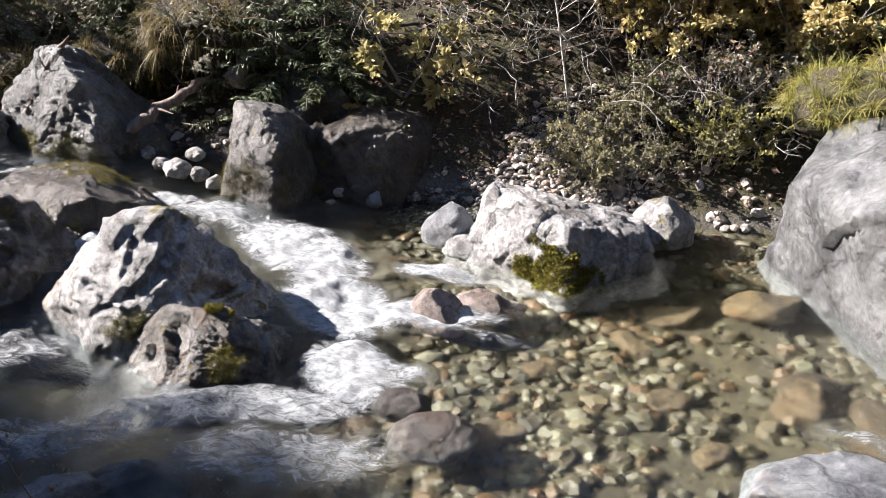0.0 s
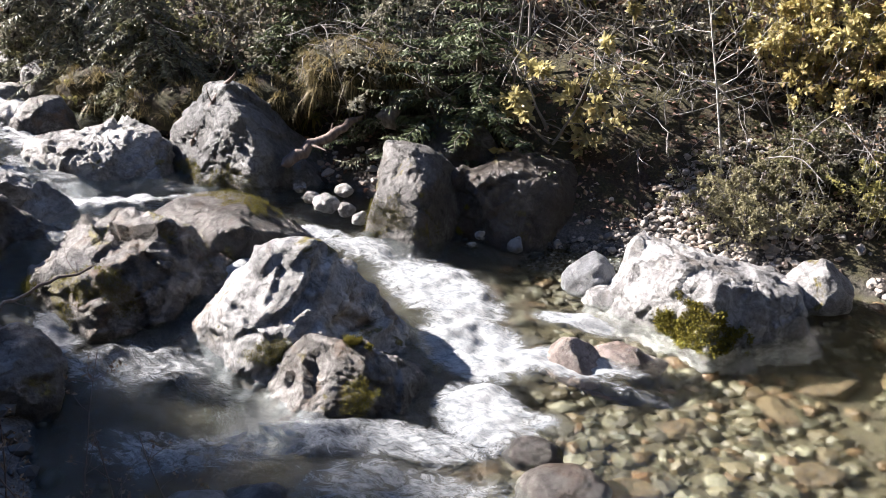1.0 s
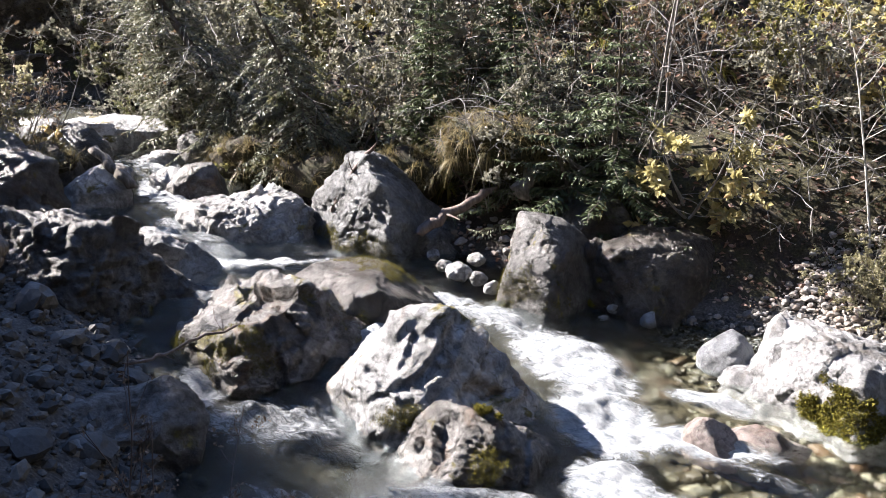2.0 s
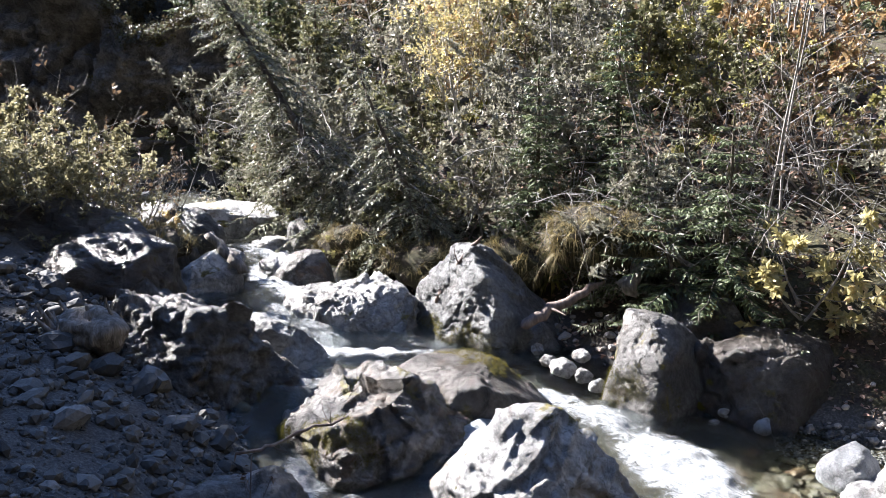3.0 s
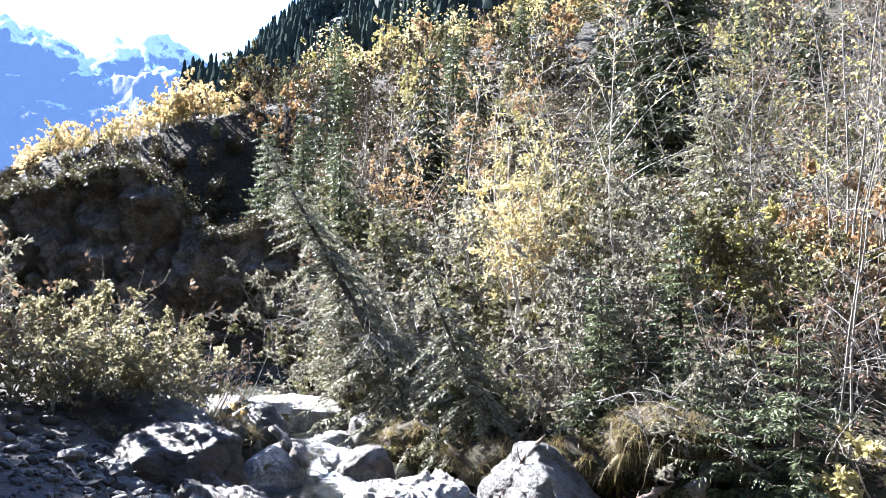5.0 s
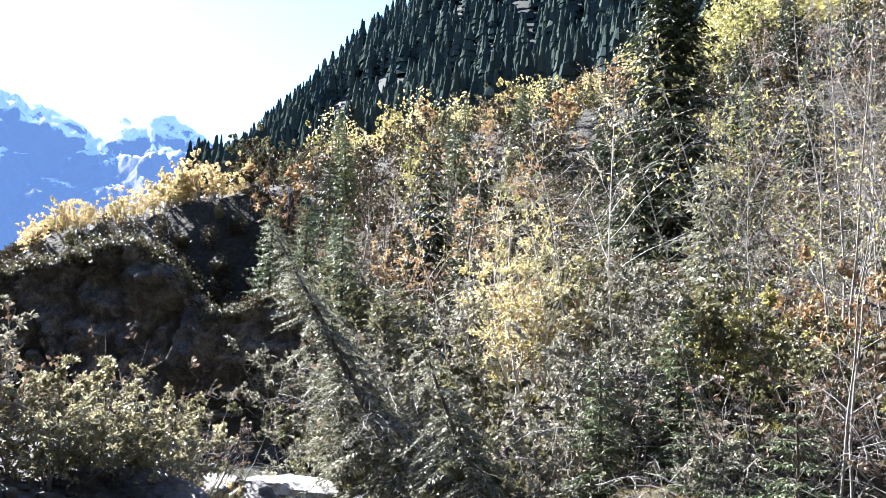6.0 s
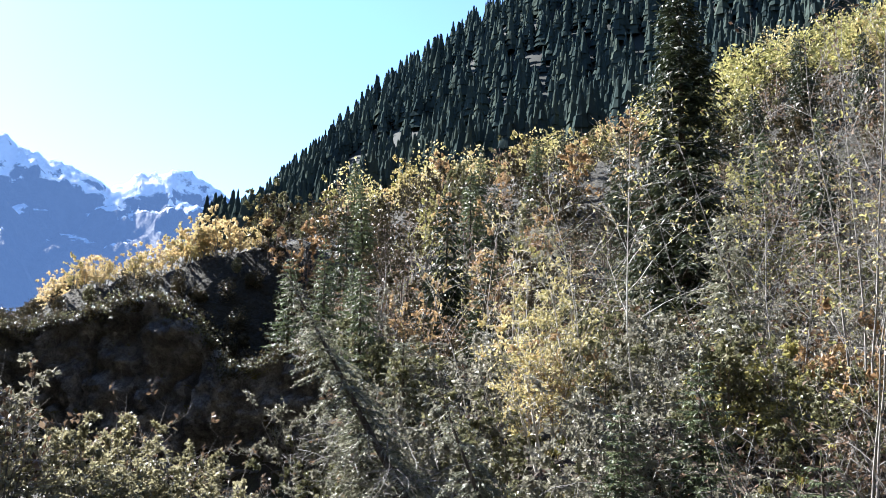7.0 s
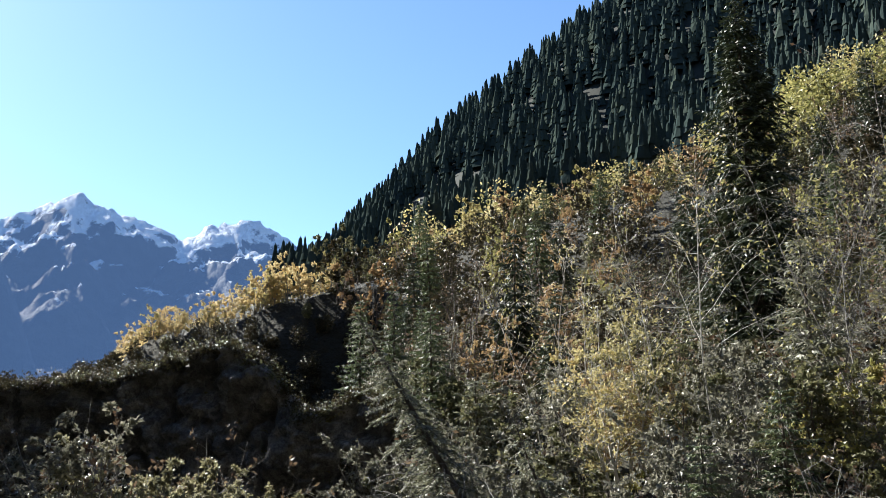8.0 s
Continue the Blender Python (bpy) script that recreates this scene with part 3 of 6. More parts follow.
# centre, half length, half width, direction, strength
FOAM = [(-1.15, 6.65, 0.95, 0.52, -45, 0.9), (-0.75, 5.85, 0.65, 0.46, -50, 1.05), (-0.25, 5.75, 0.85, 0.24, -5, 1.0), (-0.6, 5.0, 0.5, 0.36, -60, 0.95),
        (-1.9, 7.15, 0.75, 0.26, -20, 0.75), (-2.55, 6.35, 0.55, 0.28, -10, 1.05), (-0.05, 6.45, 0.45, 0.15, -10, 0.85), (-1.2, 4.62, 1.1, 0.28, 5, 0.75),
        (-2.2, 4.3, 1.0, 0.34, 20, 0.62), (-0.9, 4.15, 1.0, 0.4, 0, 0.62), (-3.55, 5.15, 0.4, 0.22, -50, 1.0), (-4.3, 7.3, 0.85, 0.22, 20, 0.85),
        (-5.1, 7.05, 0.35, 0.15, 40, 0.8), (-4.75, 6.72, 0.35, 0.12, 0, 1.0), (-6.0, 8.6, 0.65, 0.35, 130, 0.75), (-6.5, 9.3, 0.6, 0.25, 130, 0.9), (-5.9, 7.4, 0.6, 0.3, 120, 0.5),
        (-7.4, 10.2, 0.5, 0.3, 130, 0.55), (-10.2, 12.9, 0.5, 0.12, 170, 0.8), (0.9, 6.4, 0.35, 0.08, 0, 0.5), (2.4, 4.2, 0.5, 0.15, -40, 0.55), (0.3, 5.45, 0.5, 0.1, -20, 0.5), (-2.9, 5.0, 0.8, 0.4, 30, 0.62), (-0.3, 4.95, 0.3, 0.2, 0, 0.7), (-5.45, 7.7, 0.5, 0.25, 120, 0.7), (-5.6, 8.35, 0.4, 0.2, 60, 0.8), (-6.35, 8.75, 0.35, 0.2, 120, 0.9), (-3.9, 6.1, 0.5, 0.12, -50, 0.5), (-2.35, 7.45, 0.3, 0.15, 20, 0.9), (-5.0, 7.7, 0.9, 0.3, 125, 0.55), (-6.9, 9.6, 1.0, 0.45, 130, 0.6), (-3.6, 7.6, 0.6, 0.2, 10, 0.6), (-8.2, 11.0, 0.9, 0.4, 130, 0.6), (-3.3, 7.35, 0.5, 0.12, 30, 0.6), (-4.2, 6.5, 0.8, 0.35, 130, 0.55)]


def build_water():
    az = np.arange(-75, 42, 0.2)
    r = np.concatenate([np.arange(2.6, 12, 0.035), np.arange(12, 40, 0.15)])
    A, R = np.meshgrid(np.radians(az), r, indexing="ij")
    X, Y = R * np.sin(A), R * np.cos(A)
    Z = water_level(X, Y)
    fo = foam_amount(X, Y)
    p = np.stack([X, Y, Z * 0], -1)
    q = np.stack([X * 0.7 + Y * 0.5, Y * 1.4 - X * 0.6, Z * 0], -1)
    up = smooth(-0.2, -1.5, X)
    Z = Z + fbm(q, 2.2, 3) * (0.003 + 0.034 * up) + fbm(q, 7.0, 2) * (0.0012 + 0.026 * up) + fo * (0.085 * fbm(q, 2.6, 3) + 0.06 * (0.4 - np.abs(fbm(q, 3.5, 3))) + 0.012 * fbm(p, 12.0, 2) + 0.02)
    inside = in_polygon(X, Y, STREAM) | (np.minimum(seg_distance(X, Y, FAR_BANK), seg_distance(X, Y, NEAR_BANK)) < 0.5)
    n, m = A.shape
    i = np.arange(n - 1)[:, None] * m + np.arange(m - 1)[None, :]
    f = np.stack([i, i + m, i + m + 1, i + 1], -1)
    keep = inside[:-1, :-1] & inside[1:, 1:]
    f = f[keep]
    used = np.unique(f)
    remap = np.zeros(n * m, int)
    remap[used] = np.arange(len(used))
    me = mesh_arrays("water", np.stack([X, Y, Z], -1).reshape(-1, 3)[used], remap[f], (M_WATER,))
    at = me.attributes.new("foam", "FLOAT", "POINT")
    at.data.foreach_set("value", np.maximum(fo, up * np.clip(0.30 + 0.30 * fbm(q + 40.0, 1.3, 3), 0, 0.5)).reshape(-1)[used].astype(np.float32))
    at = me.attributes.new("churn", "FLOAT", "POINT")
    at.data.foreach_set("value", np.clip(0.075 + 0.85 * up + 0.4 * fo, 0, 1).reshape(-1)[used].astype(np.float32))
    ob = put("water", me, None, "clear shallow mountain stream with white rapids between boulders", "water", "structure")
    ob.visible_shadow = False
    return ob


build_water()

# ---------------------------------------------------------------- boulders
_ico = {}


def ico(sub):
    if sub not in _ico:
        bm = bmesh.new()
        bmesh.ops.create_icosphere(bm, subdivisions=sub, radius=1.0)
        _ico[sub] = (np.array([v.co[:] for v in bm.verts]), np.array([[v.index for v in f.verts] for f in bm.faces]))
        bm.free()
    return _ico[sub]


def rock_shape(half, seed, facets=9, cut=(0.62, 0.95), rough=0.10, sub=5, planes=(), ridges=0.0, soft=0.035):
    """A boulder: a ball cut by planes, worn, and roughened at several scales."""
    v, f = ico(sub)
    rs = np.random.RandomState(seed)
    v = v.copy()
    cuts = [(np.array(p[:3], float) / np.linalg.norm(p[:3]), p[3]) for p in planes]
    for _ in range(facets):
        d = rs.normal(size=3)
        d[2] = abs(d[2]) * 0.8 - 0.1
        cuts.append((d / np.linalg.norm(d), rs.uniform(*cut)))
    wob = v + 0.10 * np.stack([fbm(v + 31 * k + seed, 1.7, 3) for k in range(3)], -1)
    for d, c in cuts:
        over = wob @ d - c
        over = np.where(over > -soft, (over + soft) ** 2 / (4 * soft) * (over < soft) + over * (over >= soft), 0)
        wob = wob - over[:, None] * d
    v = wob
    n = v / np.linalg.norm(v, axis=1, keepdims=True)
    half = np.asarray(half, float)
    s = v * half
    size = float(np.mean(half))
    q = s + seed * 3.7
    disp = fbm(q, 1.1 / size, 3) * rough * 0.8 * size + fbm(q, 4.5 / size, 4) * rough * 0.42 * size + fbm(q, 16 / size, 3) * rough * 0.14 * size
    crease = np.abs(fbm(q * np.array([1, 1.2, 0.8]) + 5.0, 1.9 / size, 4))
    disp = disp - 0.30 * rough * size * np.exp(-(crease / 0.03) ** 2)
    if ridges:
        wv = np.abs(fbm(q * np.array([1, 1, 2.2]), 1.5 / size, 3))
        disp = disp - 0.45 * ridges * size * np.exp(-(wv / 0.05) ** 2)
    return s + n * disp[:, None], f


def boulder(name, at, half, seed, mat, label, turn=0.0, tilt=(0, 0), category="boulder", group="boulders in the stream", **kw):
    v, f = rock_shape(half, seed, **kw)
    me = mesh_arrays(name, v, f, (mat,))
    ob = put(name, me, None, label, category, "", group)
    ob.matrix_world = pose(*at, tilt[0], tilt[1], turn)
    return ob


def outward(v, f):
    """Unit normals at the corners of a mesh of triangles."""
    n = np.zeros_like(v)
    fn = np.cross(v[f[:, 1]] - v[f[:, 0]], v[f[:, 2]] - v[f[:, 0]])
    for k in range(3):
        np.add.at(n, f[:, k], fn)
    return n / (np.linalg.norm(n, axis=1, keepdims=True) + 1e-12)


def compass(az, el):
    a, e = radians(az), radians(el)
    return np.array([math.sin(a) * math.cos(e), math.cos(a) * math.cos(e), math.sin(e)])


BOULDER = {}


def hewn(key, centre, sides, seed, mat, label, worn=40.0, rough=1.0, strata=None, sub=6, bottom=0.55):
    """A boulder with broad broken faces. sides: the compass bearing and slope of each face's normal, and a point on the face.
    strata: bearing and slope of the bedding's normal, spacing and depth."""
    v, f = ico(sub)
    rs = np.random.RandomState(seed)
    c = np.array(centre, float)
    faces = [(compass(az, el), max(0.08, float(compass(az, el) @ (np.array(p) - c)))) for az, el, p in sides] + [(np.array([0, 0, -1.0]), bottom)]
    size = float(np.mean([d for _, d in faces]))
    for _ in range(7):                                 # lesser breaks along the edges
        d = rs.normal(size=3)
        d[2] = abs(d[2])
        d /= np.linalg.norm(d)
        reach = 1 / max(np.max([max(d @ n, 0) / q for n, q in faces]), 1e-3)
        faces.append((d, min(reach, 2.2 * size) * rs.uniform(0.88, 0.98)))
    far = sum(np.maximum(v @ n / q, 0) ** worn for n, q in faces) ** (-1 / worn)
    p = v * far[:, None]
    n = outward(p, f)
    q = p + seed * 3.7
    warp = q + 0.18 * size * np.stack([fbm(q + 9.0 * k, 1.1 / size, 3) for k in range(3)], -1)
    disp = 0.07 * size * fbm(q, 0.9 / size, 3)
    for cells, depth, slope in ((22, 0.016, 0.085), (150, 0.008, 0.11)):    # broken facets, large and small
        k = rs.choice(len(p), cells, replace=False)
        near = np.empty(len(p), int)
        for i in range(0, len(p), 8192):
            near[i:i + 8192] = np.argmin(((warp[i:i + 8192, None, :] - warp[None, k, :]) ** 2).sum(-1), 1)
        tilt = rs.normal(size=(cells, 3)) * slope
        disp = disp + rough * (depth * size * rs.normal(size=cells)[near] + ((warp - warp[k][near]) * tilt[near]).sum(1))
    ridge = np.abs(fbm(q, 5.0 / size, 4))
    disp = disp + size * rough * (0.022 * fbm(q, 10.0 / size, 4) + 0.022 * (0.4 - ridge))
    crack = np.abs(fbm(warp * np.array([1.0, 1.0, 0.6]), 1.3 / size, 3))
    disp -= 0.05 * size * rough * np.exp(-(crack / 0.022) ** 2)
    if strata:
        az, el, gap, depth = strata
        w = warp @ compass(az, el) / gap + 0.5 * fbm(q, 1.6 / size, 3)
        saw = w % 1
        amount = 0.35 + 0.65 * vnoise(q, 1.5 / size)
        disp += depth * amount * (smooth(0.0, 0.16, saw) * (1 - 0.75 * saw) - 0.4)
    p = p + n * disp[:, None]
    ob = put("boulder", mesh_arrays("boulder", p, f, (mat,)), None, label, "boulder", "", "boulders in the stream")
    ob.matrix_world = pose(*centre)
    BOULDER[key] = (p + c, outward(p, f))
    return ob


hewn("white", (-2.05, 5.55, 0.05), [(192, 34, (-2.79, 5.19, 0.05)), (262, 42, (-2.78, 5.3, 0.1)), (120, 30, (-1.42, 5.6, 0.2)), (148, 12, (-1.72, 5.08, 0.2)), (65, 48, (-1.58, 5.78, 0.68)), (0, 35, (-2.1, 6.25, 0.2)),
     (310, 40, (-2.65, 5.95, 0.2)), (0, 86, (-2.04, 5.56, 0.86))], 15, M_WHITE, "large white banded boulder with ochre stains in the rapids", strata=(240, 52, 0.21, 0.055), worn=28, rough=0.7)
hewn("dark", (-1.35, 5.1, 0.0), [(212, 38, (-1.83, 4.9, 0.0)), (160, 42, (-1.2, 4.83, 0.0)), (112, 40, (-0.90, 5.3, 0.0)), (0, 30, (-1.35, 5.5, 0.1)), (0, 84, (-1.36, 5.09, 0.47))], 23, M_MOSSY,
     "low dark boulder with yellow-green moss cushions beside white rock", worn=40)
hewn("brown", (-3.5, 5.95, 0.3), [(195, 12, (-3.73, 5.42, 0.3)), (268, 8, (-4.18, 5.75, 0.4)), (228, 8, (-4.05, 5.5, 0.4)), (205, 76, (-3.9, 5.6, 0.63)), (20, 60, (-3.4, 6.35, 0.74)), (130, 32, (-2.9, 5.7, 0.28)), (98, 38, (-2.73, 5.84, 0.2)),
     (0, 20, (-3.5, 6.5, 0.4))], 31, M_MOSSY, "brown boulder with dark moss patches and pale edges", rough=1.1, strata=(200, 70, 0.16, 0.035), worn=44)
hewn("ledge", (-3.0, 7.0, 0.3), [(207, 16, (-3.05, 6.45, 0.3)), (128, 18, (-2.5, 6.62, 0.3)), (165, 10, (-2.8, 6.48, 0.3)), (88, 52, (-2.30, 7.5, 0.33)), (60, 78, (-3.22, 7.19, 0.71)), (290, 30, (-3.70, 6.8, 0.6)), (0, 25, (-3.0, 7.75, 0.4))], 47, M_WETSHADE,
     "long dark rock ledge with a mossy back edge", rough=0.4, worn=44)
hewn("round", (-1.6, 8.0, 0.4), [(192, 16, (-1.6, 7.52, 0.5)), (222, 42, (-1.86, 7.72, 0.86)), (270, 8, (-2.03, 7.8, 0.5)), (128, 8, (-1.3, 7.62, 0.3)), (85, 45, (-1.17, 8.05, 0.72)), (0, 85, (-1.63, 8.1, 1.02)), (145, 42, (-1.4, 7.8, 0.88)),
     (0, 20, (-1.6, 8.5, 0.5))], 53, M_GREY, "rounded grey boulder with brown moss on its flank", rough=0.55, worn=16)
hewn("split", (-0.8, 8.3, 0.3), [(238, 14, (-1.33, 7.66, 0.2)), (160, 22, (-0.97, 7.72, 0.1)), (118, 32, (-0.27, 8.01, 0.3)), (205, 66, (-1.1, 8.25, 0.86)), (110, 74, (-0.5, 8.5, 0.76)), (0, 20, (-0.8, 8.95, 0.5)), (280, 20, (-1.3, 8.3, 0.4))], 59, M_WETSHADE,
     "dark split boulder with a moss-covered edge", rough=0.8, worn=28)
hewn("rear", (-1.32, 8.95, 0.6), [(215, 36, (-1.45, 8.6, 0.85)), (130, 22, (-1.05, 8.62, 0.8)), (200, 80, (-1.3, 8.8, 1.02)), (270, 10, (-1.75, 8.9, 0.6)), (90, 15, (-0.85, 8.9, 0.6)), (0, 20, (-1.3, 9.35, 0.6))], 61, M_GREY,
     "grey boulder topped with moss and dry leaves", rough=0.7, sub=5)
hewn("spire", (-3.6, 8.6, 0.6), [(196, 13, (-3.47, 8.03, 0.45)), (252, 8, (-4.14, 8.32, 0.8)), (246, 50, (-3.9, 8.47, 1.24)), (128, 10, (-3.0, 8.1, 0.5)), (98, 38, (-3.2, 8.65, 1.14)), (70, 62, (-3.5, 8.65, 1.42)), (200, 58, (-3.68, 8.5, 1.40)),
     (0, 20, (-3.6, 9.2, 0.8))], 67, M_LIME, "pointed pale rock spire with a mossy foot", rough=0.8, strata=(150, 20, 0.24, 0.03), worn=40)
hewn("slab", (-4.95, 8.3, 0.6), [(188, 55, (-4.89, 7.52, 0.62)), (140, 42, (-4.45, 8.15, 0.7)), (240, 30, (-5.45, 7.85, 0.75)), (200, 80, (-4.9, 8.6, 1.0)), (0, 30, (-4.9, 9.05, 0.8)), (280, 20, (-5.75, 8.4, 0.7)), (90, 20, (-4.25, 8.6, 0.7))], 71, M_PALE,
     "pale cracked rock slab sloping into the stream", rough=1.0, strata=(165, 50, 0.14, 0.06), worn=32)
hewn("fissured", (-5.2, 5.75, 0.6), [(200, 10, (-5.1, 5.15, 0.5)), (128, 14, (-4.72, 5.6, 0.5)), (85, 18, (-4.55, 6.2, 0.4)), (190, 65, (-5.1, 5.5, 1.24)), (95, 55, (-4.75, 5.9, 1.12)), (290, 20, (-6.1, 5.8, 0.8)), (0, 25, (-5.2, 6.6, 0.6))], 83, M_GREY,
     "large dark fissured boulder at the shady bank", rough=1.9, strata=(120, 30, 0.2, 0.09), worn=30, bottom=0.9)
hewn("block", (0.95, 6.85, 0.1), [(252, 18, (0.28, 6.69, 0.05)), (207, 24, (0.63, 6.32, 0.0)), (152, 12, (1.4, 6.47, 0.05)), (195, 70, (0.6, 6.7, 0.54)), (115, 70, (1.26, 6.89, 0.42)), (98, 18, (1.66, 6.8, 0.1)), (0, 20, (0.9, 7.4, 0.2))], 149, M_PALE,
     "pale block-shaped boulder with moss at the waterline", rough=0.8, worn=48)
hewn("huge", (3.8, 6.1, 0.4), [(258, -6, (2.69, 6.2, 0.4)), (300, 12, (2.7, 6.78, 0.4)), (256, 52, (2.73, 6.59, 0.97)), (225, 80, (3.23, 6.44, 1.24)), (185, 8, (3.2, 4.85, 0.2)), (0, 10, (3.6, 7.5, 0.4)), (90, 0, (5.2, 6.0, 0.0))], 193, M_LIME,
     "huge grey limestone boulder with grass on top", rough=0.5, worn=44, bottom=0.9)
boulder("boulder", (-4.76, 6.98, 0.48), (0.32, 0.25, 0.36), 73, M_BLUE, "small pyramid-shaped blue-grey rock in the current", planes=[(-0.7, -0.3, 0.6, 0.5), (0.7, -0.3, 0.6, 0.5), (0, -0.8, 0.5, 0.6)], facets=3, sub=4)
boulder("boulder", (-5.15, 6.95, 0.58), (0.48, 0.32, 0.32), 79, M_PALE, "grey boulder standing in white water", facets=7, sub=5, ridges=0.15, rough=0.13)
boulder("boulder", (-3.75, 4.40, 0.22), (0.62, 0.52, 0.42), 89, M_GREY, "shaded grey boulder below the gravel bank", turn=50, ridges=0.12, facets=7, rough=0.12)
boulder("boulder", (-6.6, 8.05, 0.84), (0.44, 0.38, 0.36), 97, M_PALE, "rounded grey boulder in midstream", facets=7, sub=5, rough=0.13, ridges=0.08)
boulder("boulder", (-7.15, 8.2, 0.98), (0.36, 0.38, 0.40), 101, M_GREY, "dark angular boulder at the water's edge", facets=7, sub=4, rough=0.13)
# three bank boulders get the dark rock in place of shade
boulder("boulder", (-8.1, 7.35, 1.2), (1.05, 0.6, 0.6), 103, M_WETSHADE, "broad dark boulder half buried in the bank", turn=20, facets=6, rough=0.13, ridges=0.1)
boulder("boulder", (-6.75, 6.75, 1.15), (0.72, 0.5, 0.46), 211, M_WETSHADE, "dark rough boulder lying on the gravel bank", turn=30, facets=8, rough=0.14, ridges=0.12)
boulder("boulder", (-6.15, 6.7, 0.88), (0.40, 0.36, 0.36), 213, M_GREY, "dark angular rock at the edge of the rapids", turn=70, facets=8, sub=4, rough=0.14)
boulder("boulder", (-7.45, 7.6, 1.3), (0.55, 0.42, 0.40), 217, M_WETSHADE, "dark boulder below the willow bushes", turn=10, facets=8, sub=4, rough=0.14)
boulder("boulder", (-7.95, 10.25, 1.2), (0.72, 0.46, 0.34), 107, M_WHITE, "flat-topped pale slab lying in the stream", turn=35, planes=[(0, -0.1, 1, 0.6)], facets=6, sub=5, ridges=0.06)
boulder("boulder", (-7.65, 9.15, 1.1), (0.45, 0.38, 0.36), 109, M_GREY, "dark boulder at the bank below dry grass", facets=6, sub=4, rough=0.13)
boulder("boulder", (-8.55, 9.6, 1.2), (0.42, 0.36, 0.34), 111, M_GREY, "dark rounded boulder among shoreline rubble", facets=6, sub=4, rough=0.13)
boulder("boulder", (-6.55, 10.2, 1.03), (0.32, 0.28, 0.30), 113, M_GREY, "rounded boulder under overhanging shrubs", facets=5, sub=4, rough=0.12)
boulder("boulder", (-5.75, 8.75, 0.84), (0.36, 0.28, 0.30), 127, M_MOSSY, "dark wet boulder beside the pale slab", facets=6, sub=4, rough=0.13)
boulder("boulder", (-6.75, 9.65, 0.97), (0.28, 0.21, 0.17), 131, M_PALE, "small pale boulder in the rapids", facets=6, sub=4, rough=0.13)
boulder("boulder", (-6.15, 8.95, 0.87), (0.36, 0.23, 0.19), 137, M_PALE, "flat pale rock in white water", facets=6, sub=4, rough=0.13)
boulder("boulder", (-7.05, 10.6, 1.1), (0.27, 0.22, 0.22), 139, M_BLUE, "grey boulder behind the pale slab", facets=6, sub=4, rough=0.12)
boulder("boulder", (-6.9, 8.85, 0.93), (0.22, 0.2, 0.16), 140, M_PALE, "small pale boulder breaking the current", facets=6, sub=4, rough=0.12)
boulder("boulder", (-4.12, 8.95, 0.62), (0.26, 0.24, 0.24), 141, M_PALE, "small pale rock wedged beside the spire", facets=6, sub=4, rough=0.12)
boulder("boulder", (0.06, 7.22, 0.08), (0.23, 0.21, 0.25), 151, M_BLUE, "round dark grey stone beside the block-shaped boulder", facets=4, sub=4, rough=0.07)
boulder("boulder", (0.22, 6.98, 0.0), (0.24, 0.16, 0.14), 153, M_PALE, "low wet stone at the edge of the small fall", facets=5, sub=4, rough=0.1)
boulder("boulder", (1.88, 7.22, 0.12), (0.29, 0.25, 0.26), 157, M_PALE, "small pale boulder at the foot of the slope", facets=6, sub=4, rough=0.12)
boulder("boulder", (-0.02, 5.78, 0.0), (0.23, 0.18, 0.22), 163, M_PINK, "reddish stone parting the white water", facets=6, sub=4, planes=[(0.5, -0.3, 0.6, 0.55)])
boulder("boulder", (0.33, 5.98, -0.05), (0.30, 0.18, 0.17), 167, M_PINK, "wet brown stone just above the water", facets=5, sub=4)
# the next two stones have their shade put in by the dark rock colour
boulder("boulder", (-0.06, 4.36, -0.08), (0.26, 0.20, 0.19), 173, M_WETSHADE, "wet purple-grey stone in shade", facets=3, sub=4, rough=0.07)
boulder("boulder", (-0.22, 4.68, -0.05), (0.20, 0.14, 0.16), 179, M_WETSHADE, "wet dark stone washed by foam", facets=5, sub=4)
boulder("boulder", (-2.0, 3.75, -0.08), (0.34, 0.26, 0.22), 181, M_GREY, "dark wet rock at the near shore", facets=6, sub=4)
boulder("boulder", (-1.6, 3.95, -0.1), (0.28, 0.2, 0.17), 182, M_GREY, "dark rounded rock washed by shallow water", facets=6, sub=4)
boulder("boulder", (2.05, 3.84, -0.06), (0.62, 0.28, 0.20), 191, M_BLUE, "flat grey rock at the near shore", turn=-5, planes=[(0, 0, 1, 0.75)], facets=6, sub=4)
boulder("boulder", (2.45, 6.15, -0.26), (0.34, 0.24, 0.15), 197, M_OCHRE, "flat brown rock just under the pool's surface", facets=5, sub=4)


